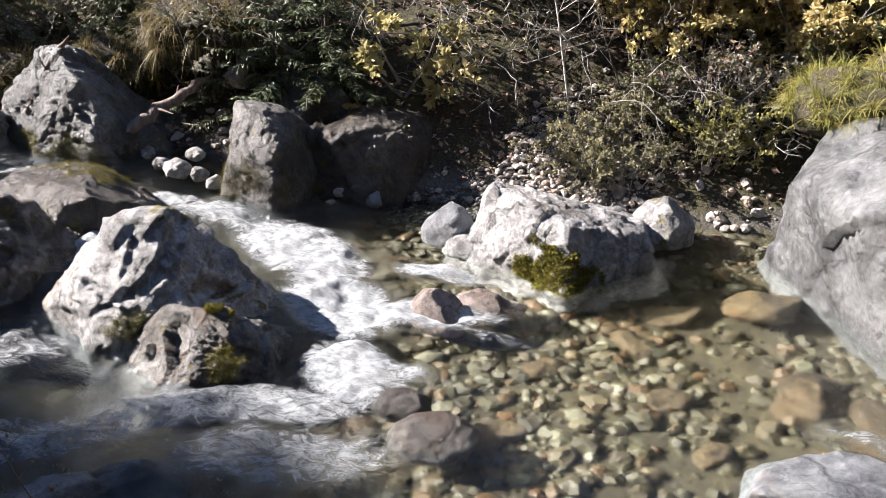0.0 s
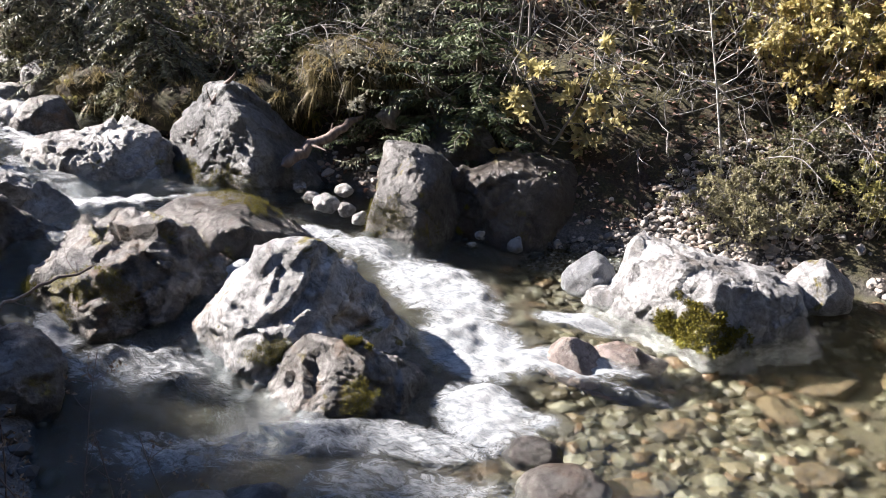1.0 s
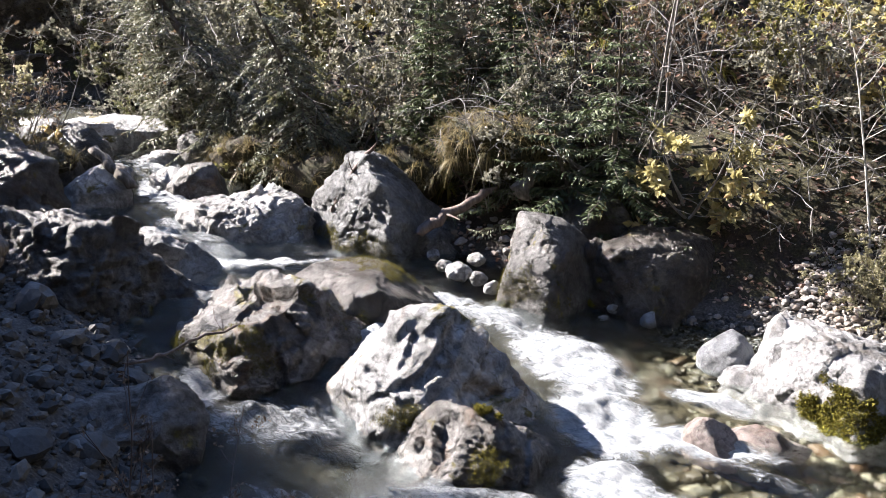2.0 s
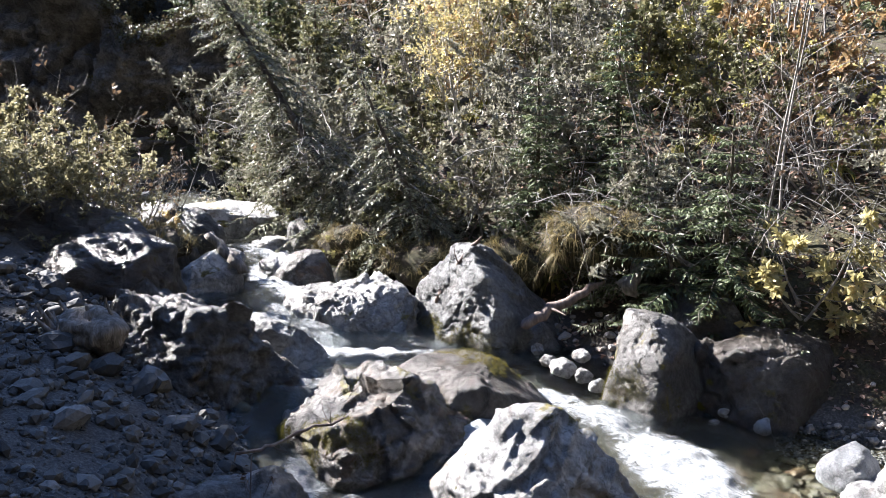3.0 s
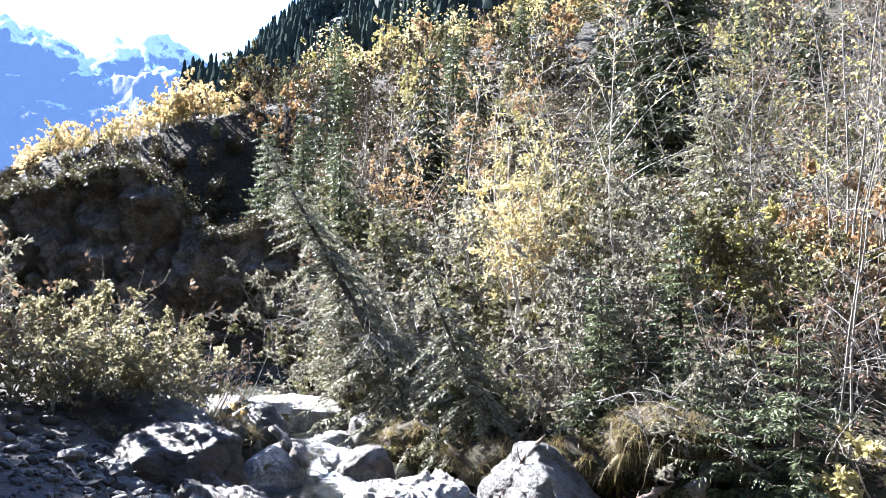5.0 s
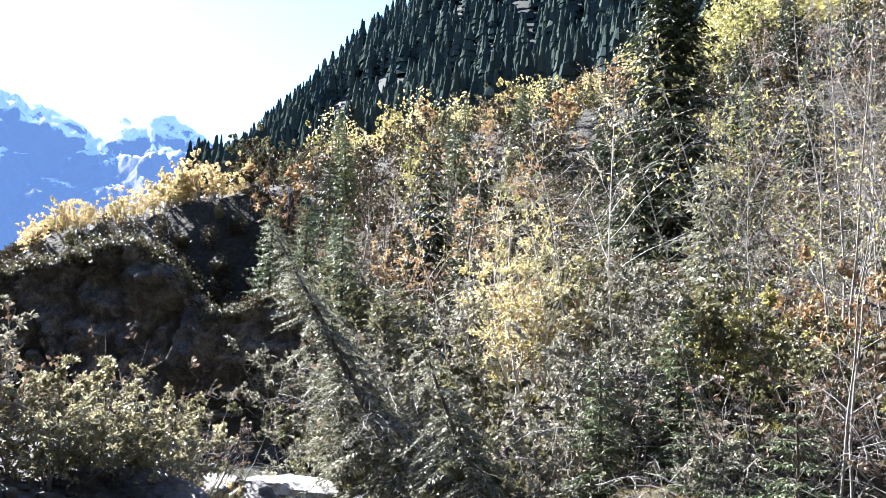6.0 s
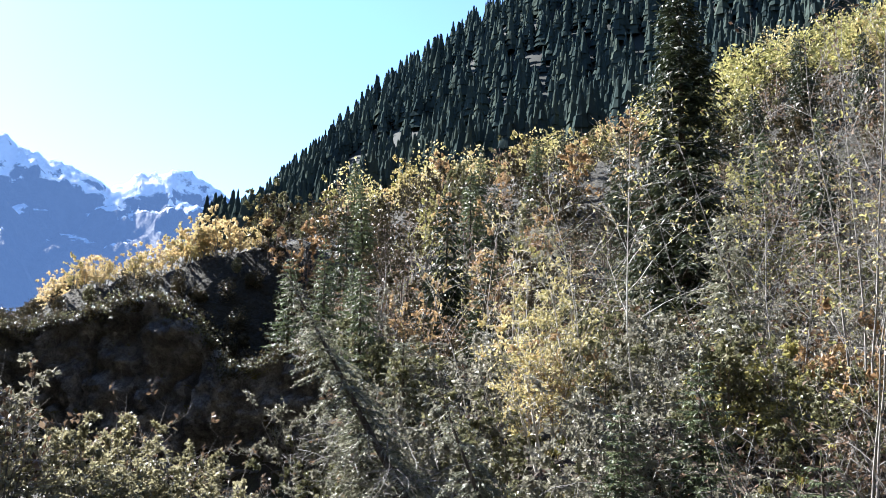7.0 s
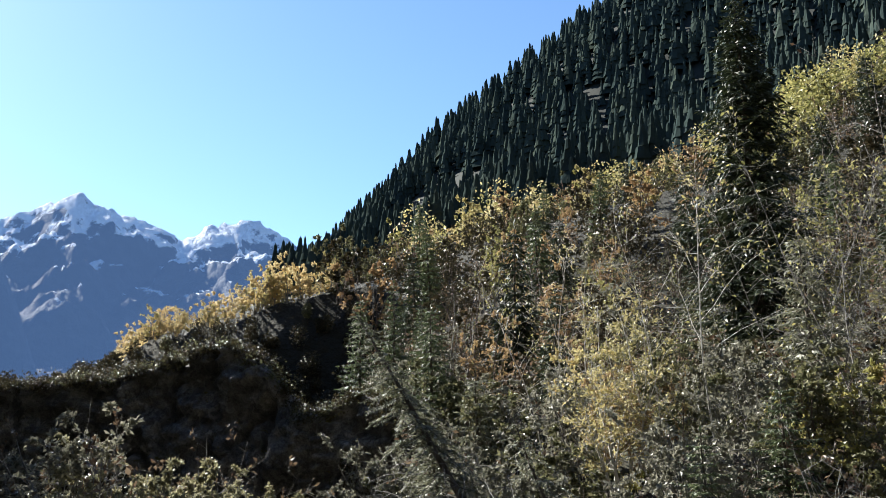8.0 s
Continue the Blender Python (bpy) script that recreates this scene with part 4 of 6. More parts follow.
# ---------------------------------------------------------------- cliff
def build_cliff():
    line = np.array([(-8.4, 12.9), (-9.6, 13.45), (-11.4, 13.8), (-13.5, 13.4), (-16, 12.8), (-19, 11.7), (-24, 9.1), (-30, 5.2)])
    seg = np.hypot(*np.diff(line, axis=0).T)
    s = np.concatenate([[0], np.cumsum(seg)])
    u = np.arange(0, s[-1], 0.07)
    bx, by = np.interp(u, s, line[:, 0]), np.interp(u, s, line[:, 1])
    az = np.degrees(np.arctan2(bx, by))
    top = np.interp(-az, [33, 37, 40, 42.4, 44.0, 44.8, 46, 48.3, 50, 52, 56.7, 65, 80], [1.6, 3.3, 4.3, 3.95, 3.7, 4.3, 4.9, 5.4, 5.45, 5.25, 4.8, 4.4, 4.0])
    tx, ty = np.gradient(bx), np.gradient(by)
    ln = np.hypot(tx, ty)
    nx, ny = ty / ln, -tx / ln                      # away from the stream is -n or n
    flip = np.where(nx * bx + ny * by > 0, 1, -1)
    nx, ny = nx * flip, ny * flip
    h = np.linspace(0, 1, 90)
    U, Hh = np.meshgrid(np.arange(len(u)), h, indexing="ij")
    z = 0.7 + (top[U] - 0.7 + 0.12 * fbm(np.stack([bx[U], by[U], 0 * bx[U]], -1), 1.2, 3)) * np.minimum(Hh / 0.85, 1)
    back = 0.75 * np.minimum(Hh / 0.85, 1) + np.maximum(Hh - 0.85, 0) / 0.15 * 1.2
    z = z - np.maximum(Hh - 0.9, 0) / 0.1 * 2.0
    p = np.stack([bx[U], by[U], z], -1)
    block = np.floor(vnoise(p * np.array([1, 1, 1.5]), 0.8) * 6) / 6
    chip = np.floor(vnoise(p * np.array([1, 1, 1.8]) + 9.0, 2.6) * 5) / 5
    fis = np.abs(fbm(p * np.array([1, 1, 0.35]), 0.8, 3))
    d = 0.35 * fbm(p, 0.3, 3) + 0.65 * (block - 0.5) + 0.32 * (chip - 0.5) + 0.14 * fbm(p, 3.0, 4) + 0.07 * fbm(p * np.array([1, 1, 3]), 8, 3) - 0.4 * np.exp(-(fis / 0.05) ** 2)
    d = d * np.minimum(Hh / 0.1, 1)
    off = back - d * np.where(Hh > 0.88, 0.6, 1)
    X, Y = bx[U] + nx[U] * off, by[U] + ny[U] * off
    n, m = U.shape
    i = np.arange(n - 1)[:, None] * m + np.arange(m - 1)[None, :]
    f = np.stack([i, i + m, i + m + 1, i + 1], -1).reshape(-1, 4)
    me = mesh_arrays("cliff", np.stack([X, Y, z], -1).reshape(-1, 3), f, (M_CLIFF,))
    CLIFF_BROW.append(np.stack([X, Y, z], -1)[:, 74:84].reshape(-1, 3))
    put("cliff", me, None, "dark fissured rock cliff above the bend of the stream", "cliff", "structure")


CLIFF_BROW = []
build_cliff()


# ---------------------------------------------------------------- far mountains
def build_range():
    az = np.arange(-100, -30, 0.2)
    crest = [(-100, 10), (-75, 12), (-66, 14.5), (-62, 14.2), (-59.2, 13.5), (-57.6, 13.9), (-56.6, 14.7), (-55.2, 15.3), (-54.0, 14.8), (-52, 14.3), (-50.5, 14.0), (-49, 13.2), (-47.6, 13.9), (-46.4, 14.2), (-45.4, 14.7), (-44.2, 14.2), (-42.5, 13.2), (-40.5, 12.2), (-37, 10.5), (-26, 6)]
    r = np.linspace(1500, 3900, 110)
    A, R = np.meshgrid(az, r, indexing="ij")
    k = (R - 1500) / 2400
    top = table(A, crest)
    p = np.stack([R * np.sin(np.radians(A)) * 0.0028, R * np.cos(np.radians(A)) * 0.0028, 0 * A], -1)
    spur = np.abs(fbm(p, 1.0, 5))
    e = 1.0 + (top - 1.0) * (0.25 * k + 0.75 * smooth(0.15, 1.0, k)) - spur * 4.6 * smooth(0, 0.4, k) * smooth(1.0, 0.82, k) + fbm(p, 3.0, 5) * 0.5 + np.abs(fbm(p, 7.0, 4)) * 0.45
    # shadowed spur at the left
    near_spur = smooth(-53.5, -60.5, A) * 12.6 * smooth(0.08, 0.22, k) * smooth(0.6, 0.3, k)
    e = np.maximum(e, near_spur + fbm(p, 4.0, 4) * 0.3 * (near_spur > 1))
    a = np.radians(A)
    v = np.stack([R * np.sin(a), R * np.cos(a), 3 + R * np.tan(np.radians(e))], -1).reshape(-1, 3)
    n, m = A.shape
    i = np.arange(n - 1)[:, None] * m + np.arange(m - 1)[None, :]
    f = np.stack([i, i + m, i + m + 1, i + 1], -1).reshape(-1, 4)
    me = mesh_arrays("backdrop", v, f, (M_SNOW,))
    put("backdrop", me, None, "distant mountain range with fresh snow on its peaks", "mountain", "structure")


build_range()


# ---------------------------------------------------------------- plants
def tube_arrays(paths, sides=5):
    """Tapered tubes along paths of (points, radii)."""
    V, F, base = [], [], 0
    ang = np.arange(sides) * 2 * np.pi / sides
    ca, sa = np.cos(ang), np.sin(ang)
    for pts, rad in paths:
        pts = np.asarray(pts, float)
        t = np.gradient(pts, axis=0)
        t /= np.linalg.norm(t, axis=1, keepdims=True) + 1e-9
        ref = np.where(np.abs(t[:, 2:3]) > 0.9, np.array([[1.0, 0, 0]]), np.array([[0, 0, 1.0]]))
        a = np.cross(t, ref)
        a /= np.linalg.norm(a, axis=1, keepdims=True) + 1e-9
        b = np.cross(t, a)
        r = np.asarray(rad, float)[:, None, None]
        ring = pts[:, None, :] + r * (a[:, None, :] * ca[None, :, None] + b[:, None, :] * sa[None, :, None])
        n = len(pts)
        V.append(ring.reshape(-1, 3))
        i = base + np.arange(n - 1)[:, None] * sides + np.arange(sides)[None, :]
        j = base + np.arange(n - 1)[:, None] * sides + (np.arange(sides)[None, :] + 1) % sides
        F.append(np.stack([i, j, j + sides, i + sides], -1).reshape(-1, 4))
        base += n * sides
    return np.concatenate(V), np.concatenate(F)


def leaf_arrays(c, d, size, width, rs, fold=0.25):
    """Diamond leaves with centres c, pointing along d, of the given lengths."""
    c, d = np.asarray(c, float), np.asarray(d, float)
    n = len(c)
    d = d / (np.linalg.norm(d, axis=1, keepdims=True) + 1e-9)
    up = rs.normal(size=(n, 3)) * 0.8 + np.array([0, 0, 0.8])
    s = np.cross(d, up)
    s /= np.linalg.norm(s, axis=1, keepdims=True) + 1e-9
    nrm = np.cross(s, d)
    size = np.broadcast_to(size, (n,))[:, None]
    w = size * width * 0.5
    a = c - d * size * 0.5
    b = c + s * w + nrm * w * fold
    e = c + d * size * 0.5 - nrm * size * 0.12
    g = c - s * w + nrm * w * fold
    V = np.stack([a, b, e, g], 1).reshape(-1, 3)
    F = np.arange(4 * n).reshape(n, 4)
    return V, F


def wander(start, direction, length, n, rs, bend=0.15, lift=0.0):
    pts = [np.array(start, float)]
    d = np.array(direction, float)
    d /= np.linalg.norm(d)
    step = length / (n - 1)
    for _ in range(n - 1):
        d = d + rs.normal(size=3) * bend + np.array([0, 0, lift])
        d /= np.linalg.norm(d)
        pts.append(pts[-1] + d * step)
    return np.array(pts)


def broadleaf(name, seed, height, stems=1, spread=0.35, branches=22, twigs=6, leaves=1500, leaf=0.06, lmat=None, bmat=None, lean=(0, 0), start=0.25,
              trunk_r=0.03, label="", category="tree", group="", up=0.5, length=0.4, sides=5):
    """A leaf tree or shrub: stems, branches and twigs, and single leaves along the twigs. Returns the thing at the origin."""
    rs = np.random.RandomState(seed)
    trunk, limb, ends = [], [], []
    for s in range(stems):
        a = rs.uniform(0, 2 * np.pi)
        tilt = spread * (0.5 + rs.rand()) if stems > 1 else 0.05
        d = np.array([math.cos(a) * tilt + lean[0], math.sin(a) * tilt + lean[1], 1.0])
        h = height * (rs.uniform(0.65, 1.0) if stems > 1 else 1.0)
        p = wander((rs.normal() * 0.04 * stems ** 0.5, rs.normal() * 0.04 * stems ** 0.5, -0.15), d, h, 9, rs, 0.07, 0.02)
        r0 = trunk_r * (h / height)
        trunk.append((p, np.linspace(r0, r0 * 0.12, 9)))
        for k in range(max(3, branches // stems)):
            t = start + (1 - start) * ((k + rs.rand()) / max(3, branches // stems))
            i = min(int(t * 8), 7)
            q = p[i] + (p[i + 1] - p[i]) * (t * 8 - i)
            a = k * 2.4 + rs.uniform(-0.5, 0.5)
            L = h * length * (1.12 - t) * rs.uniform(0.6, 1.2) + 0.08 * h
            b = wander(q, (math.cos(a), math.sin(a), up + 0.4 * rs.normal()), L, 5, rs, 0.16, 0.03)
            rb = max(r0 * (1.1 - t) * 0.45, 0.0035)
            limb.append((b, np.linspace(rb, rb * 0.3, 5)))
            for m in range(twigs):
                u = rs.uniform(0.25, 1.0)
                j = min(int(u * 4), 3)
                q2 = b[j] + (b[j + 1] - b[j]) * (u * 4 - j)
                tw = wander(q2, (b[j + 1] - b[j]) / (L / 4) + rs.normal(size=3) * 0.6, L * rs.uniform(0.25, 0.5), 4, rs, 0.2, 0.02)
                limb.append((tw[::3] if twigs > 5 and m % 2 else tw[[0, 2, 3]], np.linspace(max(rb * 0.35, 0.0025), 0.0015, 2 if twigs > 5 and m % 2 else 3)))
                ends.append(tw)
    root = thing(name, (0, 0, 0), label, category, group)
    for path in trunk:
        v, f = tube_arrays([path], sides)
        put("trunk" if stems == 1 else "stem", mesh_arrays("stem", v, f, (bmat,)), root)
    v, f = tube_arrays(limb, 3)
    put("branchwork", mesh_arrays("branchwork", v, f, (bmat,)), root, kind="stuff")
    if leaves:
        tw = np.array(ends)
        k = rs.randint(0, len(tw), leaves)
        u = rs.rand(leaves) * 2.98
        j = u.astype(int)
        c = tw[k, j] + (tw[k, j + 1] - tw[k, j]) * (u - j)[:, None]
        d = (tw[k, j + 1] - tw[k, j]) / (np.linalg.norm(tw[k, j + 1] - tw[k, j], axis=1, keepdims=True) + 1e-9) + rs.normal(size=(leaves, 3)) * 0.9
        sz = leaf * rs.uniform(0.55, 1.25, leaves)
        c = c + d / (np.linalg.norm(d, axis=1, keepdims=True)) * sz[:, None] * 0.5
        v, f = leaf_arrays(c, d, sz, 0.62, rs)
        put("crown", mesh_arrays("crown", v, f, (lmat,), shade=False), root, kind="stuff")
    return root


def spruce(name, seed, height, radius, lean=(0, 0), mat=None, step=0.17, whorl=6, spray=0.10, droop=0.35, bare=0.05, label="", group="", fullness=1.0, category="spruce tree", curve=1.2):
    """A spruce: whorls of drooping boughs with side sprays of needles."""
    rs = np.random.RandomState(seed)
    lean = np.array([lean[0], lean[1], 0.0])
    n = 12
    s = np.linspace(0, 1, n)
    tp = np.stack([s * 0, s * 0, s * height - 0.2], -1) + lean * (s ** curve)[:, None] * height + np.cumsum(rs.normal(size=(n, 3)) * 0.008 * height / n ** 0.5, 0) * np.array([1, 1, 0])
    trunk = [(tp, np.linspace(0.016 * height + 0.01, 0.006, n))]
    limbs, C, Dv, S = [], [], [], []
    z = bare * height
    while z < height * 0.98:
        t = z / height
        q = np.array([np.interp(t, s, tp[:, k]) for k in range(3)])
        L0 = radius * (1 - t) ** 0.8 * (0.35 + 0.65 * min(1, t / 0.12)) + 0.05
        for k in range(whorl):
            if rs.rand() > fullness:
                continue
            a = k * 2 * np.pi / whorl + rs.uniform(-0.5, 0.5) + z * 3
            L = L0 * rs.uniform(0.55, 1.2)
            m = 6
            u = np.linspace(0, 1, m)
            out = np.array([math.cos(a), math.sin(a), 0])
            rise = 0.25 * (t - 0.4)
            p = q + out * (u * L)[:, None] + np.array([0, 0, 1.0]) * (L * (rise * u * 2 - droop * u ** 1.6 + 0.18 * u ** 4))[:, None]
            p[1:] += rs.normal(size=(m - 1, 3)) * 0.03 * L
            limbs.append((p, np.linspace(0.004 + 0.006 * L, 0.002, m)))
            cnt = max(3, int(L / (spray * 0.30)))
            uu = (np.arange(cnt) + rs.rand(cnt)) / cnt * 0.92 + 0.08
            side = np.array([-math.sin(a), math.cos(a), 0])
            pos = np.stack([np.interp(uu, u, p[:, k2]) for k2 in range(3)], -1)
            for sgn in (-1, 1):
                ln = spray * (0.6 + 1.6 * (1 - uu) * min(1, L / 0.8)) * rs.uniform(0.6, 1.3, cnt)
                dirs = side * sgn + out * rs.uniform(0.35, 0.9, (cnt, 1)) + np.array([0, 0, 1]) * rs.uniform(-0.75, -0.05, (cnt, 1))
                dirs /= np.linalg.norm(dirs, axis=1, keepdims=True)
                C.append(pos + dirs * ln[:, None] * 0.5)
                Dv.append(dirs)
                S.append(ln)
                big = ln > spray * 0.9
                if big.any():
                    d2 = dirs[big] + rs.normal(size=(big.sum(), 3)) * 0.45 + np.array([0, 0, -0.25])
                    C.append(pos[big] + dirs[big] * ln[big][:, None] * rs.uniform(0.3, 0.9, (big.sum(), 1)) + d2 * spray * 0.4)
                    Dv.append(d2)
                    S.append(np.full(big.sum(), spray * 0.9))
            C.append(p[-1:] + out * spray * 0.3)
            Dv.append((p[-1:] - p[-2:-1]))
            S.append(np.array([spray]))
        z += step * rs.uniform(0.7, 1.3) * (1.0 - 0.4 * t)
    C.append(tp[-1:] + np.array([[0, 0, spray * 0.4]]))
    Dv.append(np.array([[0, 0, 1.0]]))
    S.append(np.array([spray * 1.5]))
    root = thing(name, (0, 0, 0), label, category, group)
    v, f = tube_arrays(trunk, 7)
    put("trunk", mesh_arrays("trunk", v, f, (M_BARK,)), root)
    v, f = tube_arrays(limbs, 3)
    put("branchwork", mesh_arrays("branchwork", v, f, (M_BARK,)), root, kind="stuff")
    C, Dv, S = np.concatenate(C), np.concatenate(Dv), np.concatenate(S)
    v, f = leaf_arrays(C, Dv, S, 0.23, rs, fold=0.5)
    put("crown", mesh_arrays("crown", v, f, (mat,), shade=False), root, kind="stuff")
    return root


def tuft_arrays(rs, count, height, spread, hang=0.0, out=(0, 0), width=0.006):
    """Blades of grass as bent strips from one root."""
    a = rs.uniform(0, 2 * np.pi, count)
    r0 = spread * 0.35 * np.sqrt(rs.rand(count))
    L = height * rs.uniform(0.5, 1.2, count)
    lean = rs.uniform(0.15, 1.0, count)
    dx, dy = np.cos(a) * lean + out[0], np.sin(a) * lean + out[1]
    base = np.stack([np.cos(a) * r0, np.sin(a) * r0, np.zeros(count) - 0.02], -1)
    side = np.stack([-np.sin(a), np.cos(a), 0 * a], -1) * (width * rs.uniform(0.6, 1.5, count))[:, None]
    rows = []
    for u, w in ((0, 1.0), (0.4, 0.9), (0.75, 0.6), (1.0, 0.1)):
        p = base + np.stack([dx * L * u * 0.75, dy * L * u * 0.75, L * (u * (1.0 - 0.5 * lean) - (0.45 + hang) * u * u * (0.6 + lean))], -1)
        rows += [p - side * w, p + side * w]
    V = np.stack(rows, 1)
    i = np.arange(count)[:, None] * 8
    F = np.concatenate([np.stack([i + 2 * k, i + 2 * k + 1, i + 2 * k + 3, i + 2 * k + 2], -1).reshape(-1, 4) for k in range(3)])
    return V.reshape(-1, 3), F


def grass_tuft(name, seed, count, height, spread, hang=0.0, mat=None, out=(0, 0), label="", group="grass tufts", width=0.006):
    v, f = tuft_arrays(np.random.RandomState(seed), count, height, spread, hang, out, width)
    return put(name, mesh_arrays(name, v, f, (mat,), shade=False), None, label, "grass tuft", "", group)


def polar(az, D, dz=0.0):
    x, y = D * math.sin(radians(az)), D * math.cos(radians(az))
    return x, y, ground_at(x, y) + dz


def plant(ob, az, D, scale=1.0, turn=None, dz=-0.05):
    x, y, z = polar(az, D, dz)
    turn = random.uniform(0, 360) if turn is None else turn
    ob.matrix_world = pose(x, y, z, 0, 0, turn) @ Matrix.Scale(scale, 4)
    return ob


def replant(ob, az, D, scale=1.0, turn=None, dz=-0.05):
    x, y, z = polar(az, D, dz)
    turn = random.uniform(0, 360) if turn is None else turn
    c = copy_thing(ob, pose(x, y, z, random.uniform(-4, 4), random.uniform(-4, 4), turn))
    c.scale = (scale * random.uniform(0.9, 1.1), scale * random.uniform(0.9, 1.1), scale)
    return c


random.seed(4)
# -- trees with a place of their own
plant(spruce("spruce_tree", 1, 4.6, 1.5, lean=(-0.72, 0.06), curve=1.0, mat=M_NEEDLEGREY, step=0.15, spray=0.068, droop=0.75, bare=0.10, label="grey-green spruce leaning far out over the stream", fullness=0.62), -28.0, 11.4, turn=0)
plant(spruce("spruce_tree", 2, 2.9, 1.35, lean=(-0.5, -0.1), curve=0.7, mat=M_NEEDLEGREY, step=0.15, spray=0.065, droop=0.9, bare=0.08, label="drooping spruce leaning over the pointed rock", fullness=0.6), -22.3, 10.5, turn=0)
plant(spruce("spruce_tree", 3, 2.6, 0.75, mat=M_NEEDLE, step=0.13, spray=0.085, label="young green spruce on the bank above the boulders"), -18.6, 10.3)
plant(spruce("spruce_tree", 4, 2.0, 1.15, lean=(-0.1, -0.2), mat=M_NEEDLE, step=0.17, spray=0.075, droop=0.3, fullness=0.7, label="young spruce with drooping boughs above the hollow"), -7.2, 9.35)
plant(spruce("spruce_tree", 7, 2.0, 1.0, lean=(0.05, -0.15), mat=M_NEEDLEGREY, step=0.18, spray=0.075, droop=0.35, fullness=0.65, label="dark young spruce shading the hollow"), -10.6, 9.45)
plant(spruce("spruce_tree", 5, 2.3, 0.8, mat=M_NEEDLE, step=0.14, spray=0.085, label="bushy young spruce among shrubs"), -13.6, 10.8)
plant(spruce("spruce_tree", 6, 3.1, 0.8, mat=M_NEEDLEGREY, step=0.15, spray=0.09, label="slim spruce behind the leaning tree", lean=(-0.15, 0)), -33.5, 12.8)
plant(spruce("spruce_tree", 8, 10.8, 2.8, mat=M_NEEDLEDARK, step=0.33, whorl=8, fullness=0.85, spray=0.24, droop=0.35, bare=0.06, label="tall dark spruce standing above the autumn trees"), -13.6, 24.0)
for k, (az, D, h) in enumerate(((-38.8, 20.5, 3.3), (-36.7, 21.5, 3.5), (-34.8, 22.0, 3.0))):
    plant(spruce("spruce_tree", 110 + k, h, 0.75, mat=M_NEEDLE, step=0.17, spray=0.11, label="slim dark spruce at the edge of the gorge", group="spruces at the gorge"), az, D)
for k, (az, D, h, lean) in enumerate(((-17.2, 12.8, 5.2, (-0.16, 0)), (-5.3, 9.4, 4.4, (0.0, 0)), (-3.7, 9.6, 4.4, (0.06, 0)), (8.3, 8.7, 2.6, (0.06, -0.02)), (-26.3, 15.5, 4.6, (0.03, 0)), (-27.4, 16.0, 4.3, (-0.03, 0)), (-25.2, 16.4, 4.2, (0.02, 0)), (-20.0, 14.2, 4.6, (-0.1, 0)))):
    plant(broadleaf("birch_tree", 20 + k, h, branches=20, twigs=5, leaves=260, leaf=0.05, lmat=M_GREENY if k % 2 else M_YELLOW, bmat=M_TWIG if k in (1, 2) else M_BIRCH, lean=lean, trunk_r=0.006 * h ** 0.5 + 0.005, start=0.35,
                    label="slender pale-barked birch, nearly bare" if k else "slender birch with white bark leaning towards the stream", group="birch trees", length=0.28, up=0.7), az, D, turn=0)
for k, (az, D, h, m) in enumerate(((-21.9, 14.0, 3.2, M_PALEGOLD), (-24.2, 14.6, 3.5, M_PALEGOLD), (-23.2, 13.4, 2.7, M_YELLOW), (-22.6, 13.8, 2.0, M_ORANGE))):
    plant(broadleaf("birch_tree", 40 + k, h, stems=4, spread=0.16, branches=44, twigs=8, leaves=3000, leaf=0.05, lmat=m, bmat=M_BIRCH, trunk_r=0.03, label="birch clump with yellow autumn leaves", group="yellow birches", length=0.3), az, D)
for k, (az, D, h) in enumerate(((-8.5, 12.5, 6.6), (-4.0, 11.6, 6.2), (0.5, 12.2, 6.4), (-1.8, 13.4, 7.0), (-11.0, 14.0, 6.0), (4.5, 11.8, 5.2), (9.0, 12.0, 5.0), (14.5, 12.5, 5.0))):
    plant(broadleaf("alder_tree", 60 + k, h, stems=3, spread=0.24, branches=48, twigs=8, leaves=420, leaf=0.07, lmat=(M_GREENY, M_BROWNLEAF)[k % 2], bmat=M_TWIG, trunk_r=0.022, label="bare grey alder with few withered leaves", group="bare alders", length=0.34, up=0.75), az, D)
plant(spruce("spruce_tree", 11, 1.8, 1.0, lean=(0.05, -0.1), mat=M_NEEDLE, step=0.16, spray=0.075, droop=0.35, fullness=0.65, label="bushy spruce above the overhanging bank"), -12.6, 9.7)
plant(spruce("spruce_tree", 12, 1.5, 1.2, lean=(0.1, -0.3), mat=M_NEEDLE, step=0.16, spray=0.075, droop=0.3, fullness=0.65, label="spruce with low boughs over the hollow"), -8.8, 9.0)
# a maple whose boughs hang over the hollow
plant(broadleaf("maple_shrub", 71, 1.5, stems=5, spread=0.9, branches=22, twigs=5, leaves=1300, leaf=0.09, lmat=M_PALEGOLD, bmat=M_TWIG, trunk_r=0.018, label="maple shrub with large pale yellow leaves over the hollow", category="shrub", lean=(0, -0.55), up=0.1), -1.6, 9.0, turn=0)
plant(broadleaf("maple_shrub", 72, 0.55, stems=3, spread=0.6, branches=8, twigs=4, leaves=90, leaf=0.10, lmat=M_YELLOW, bmat=M_TWIG, trunk_r=0.01, label="small maple sprout with yellow leaves", category="shrub", up=0.1), -5.6, 8.85)

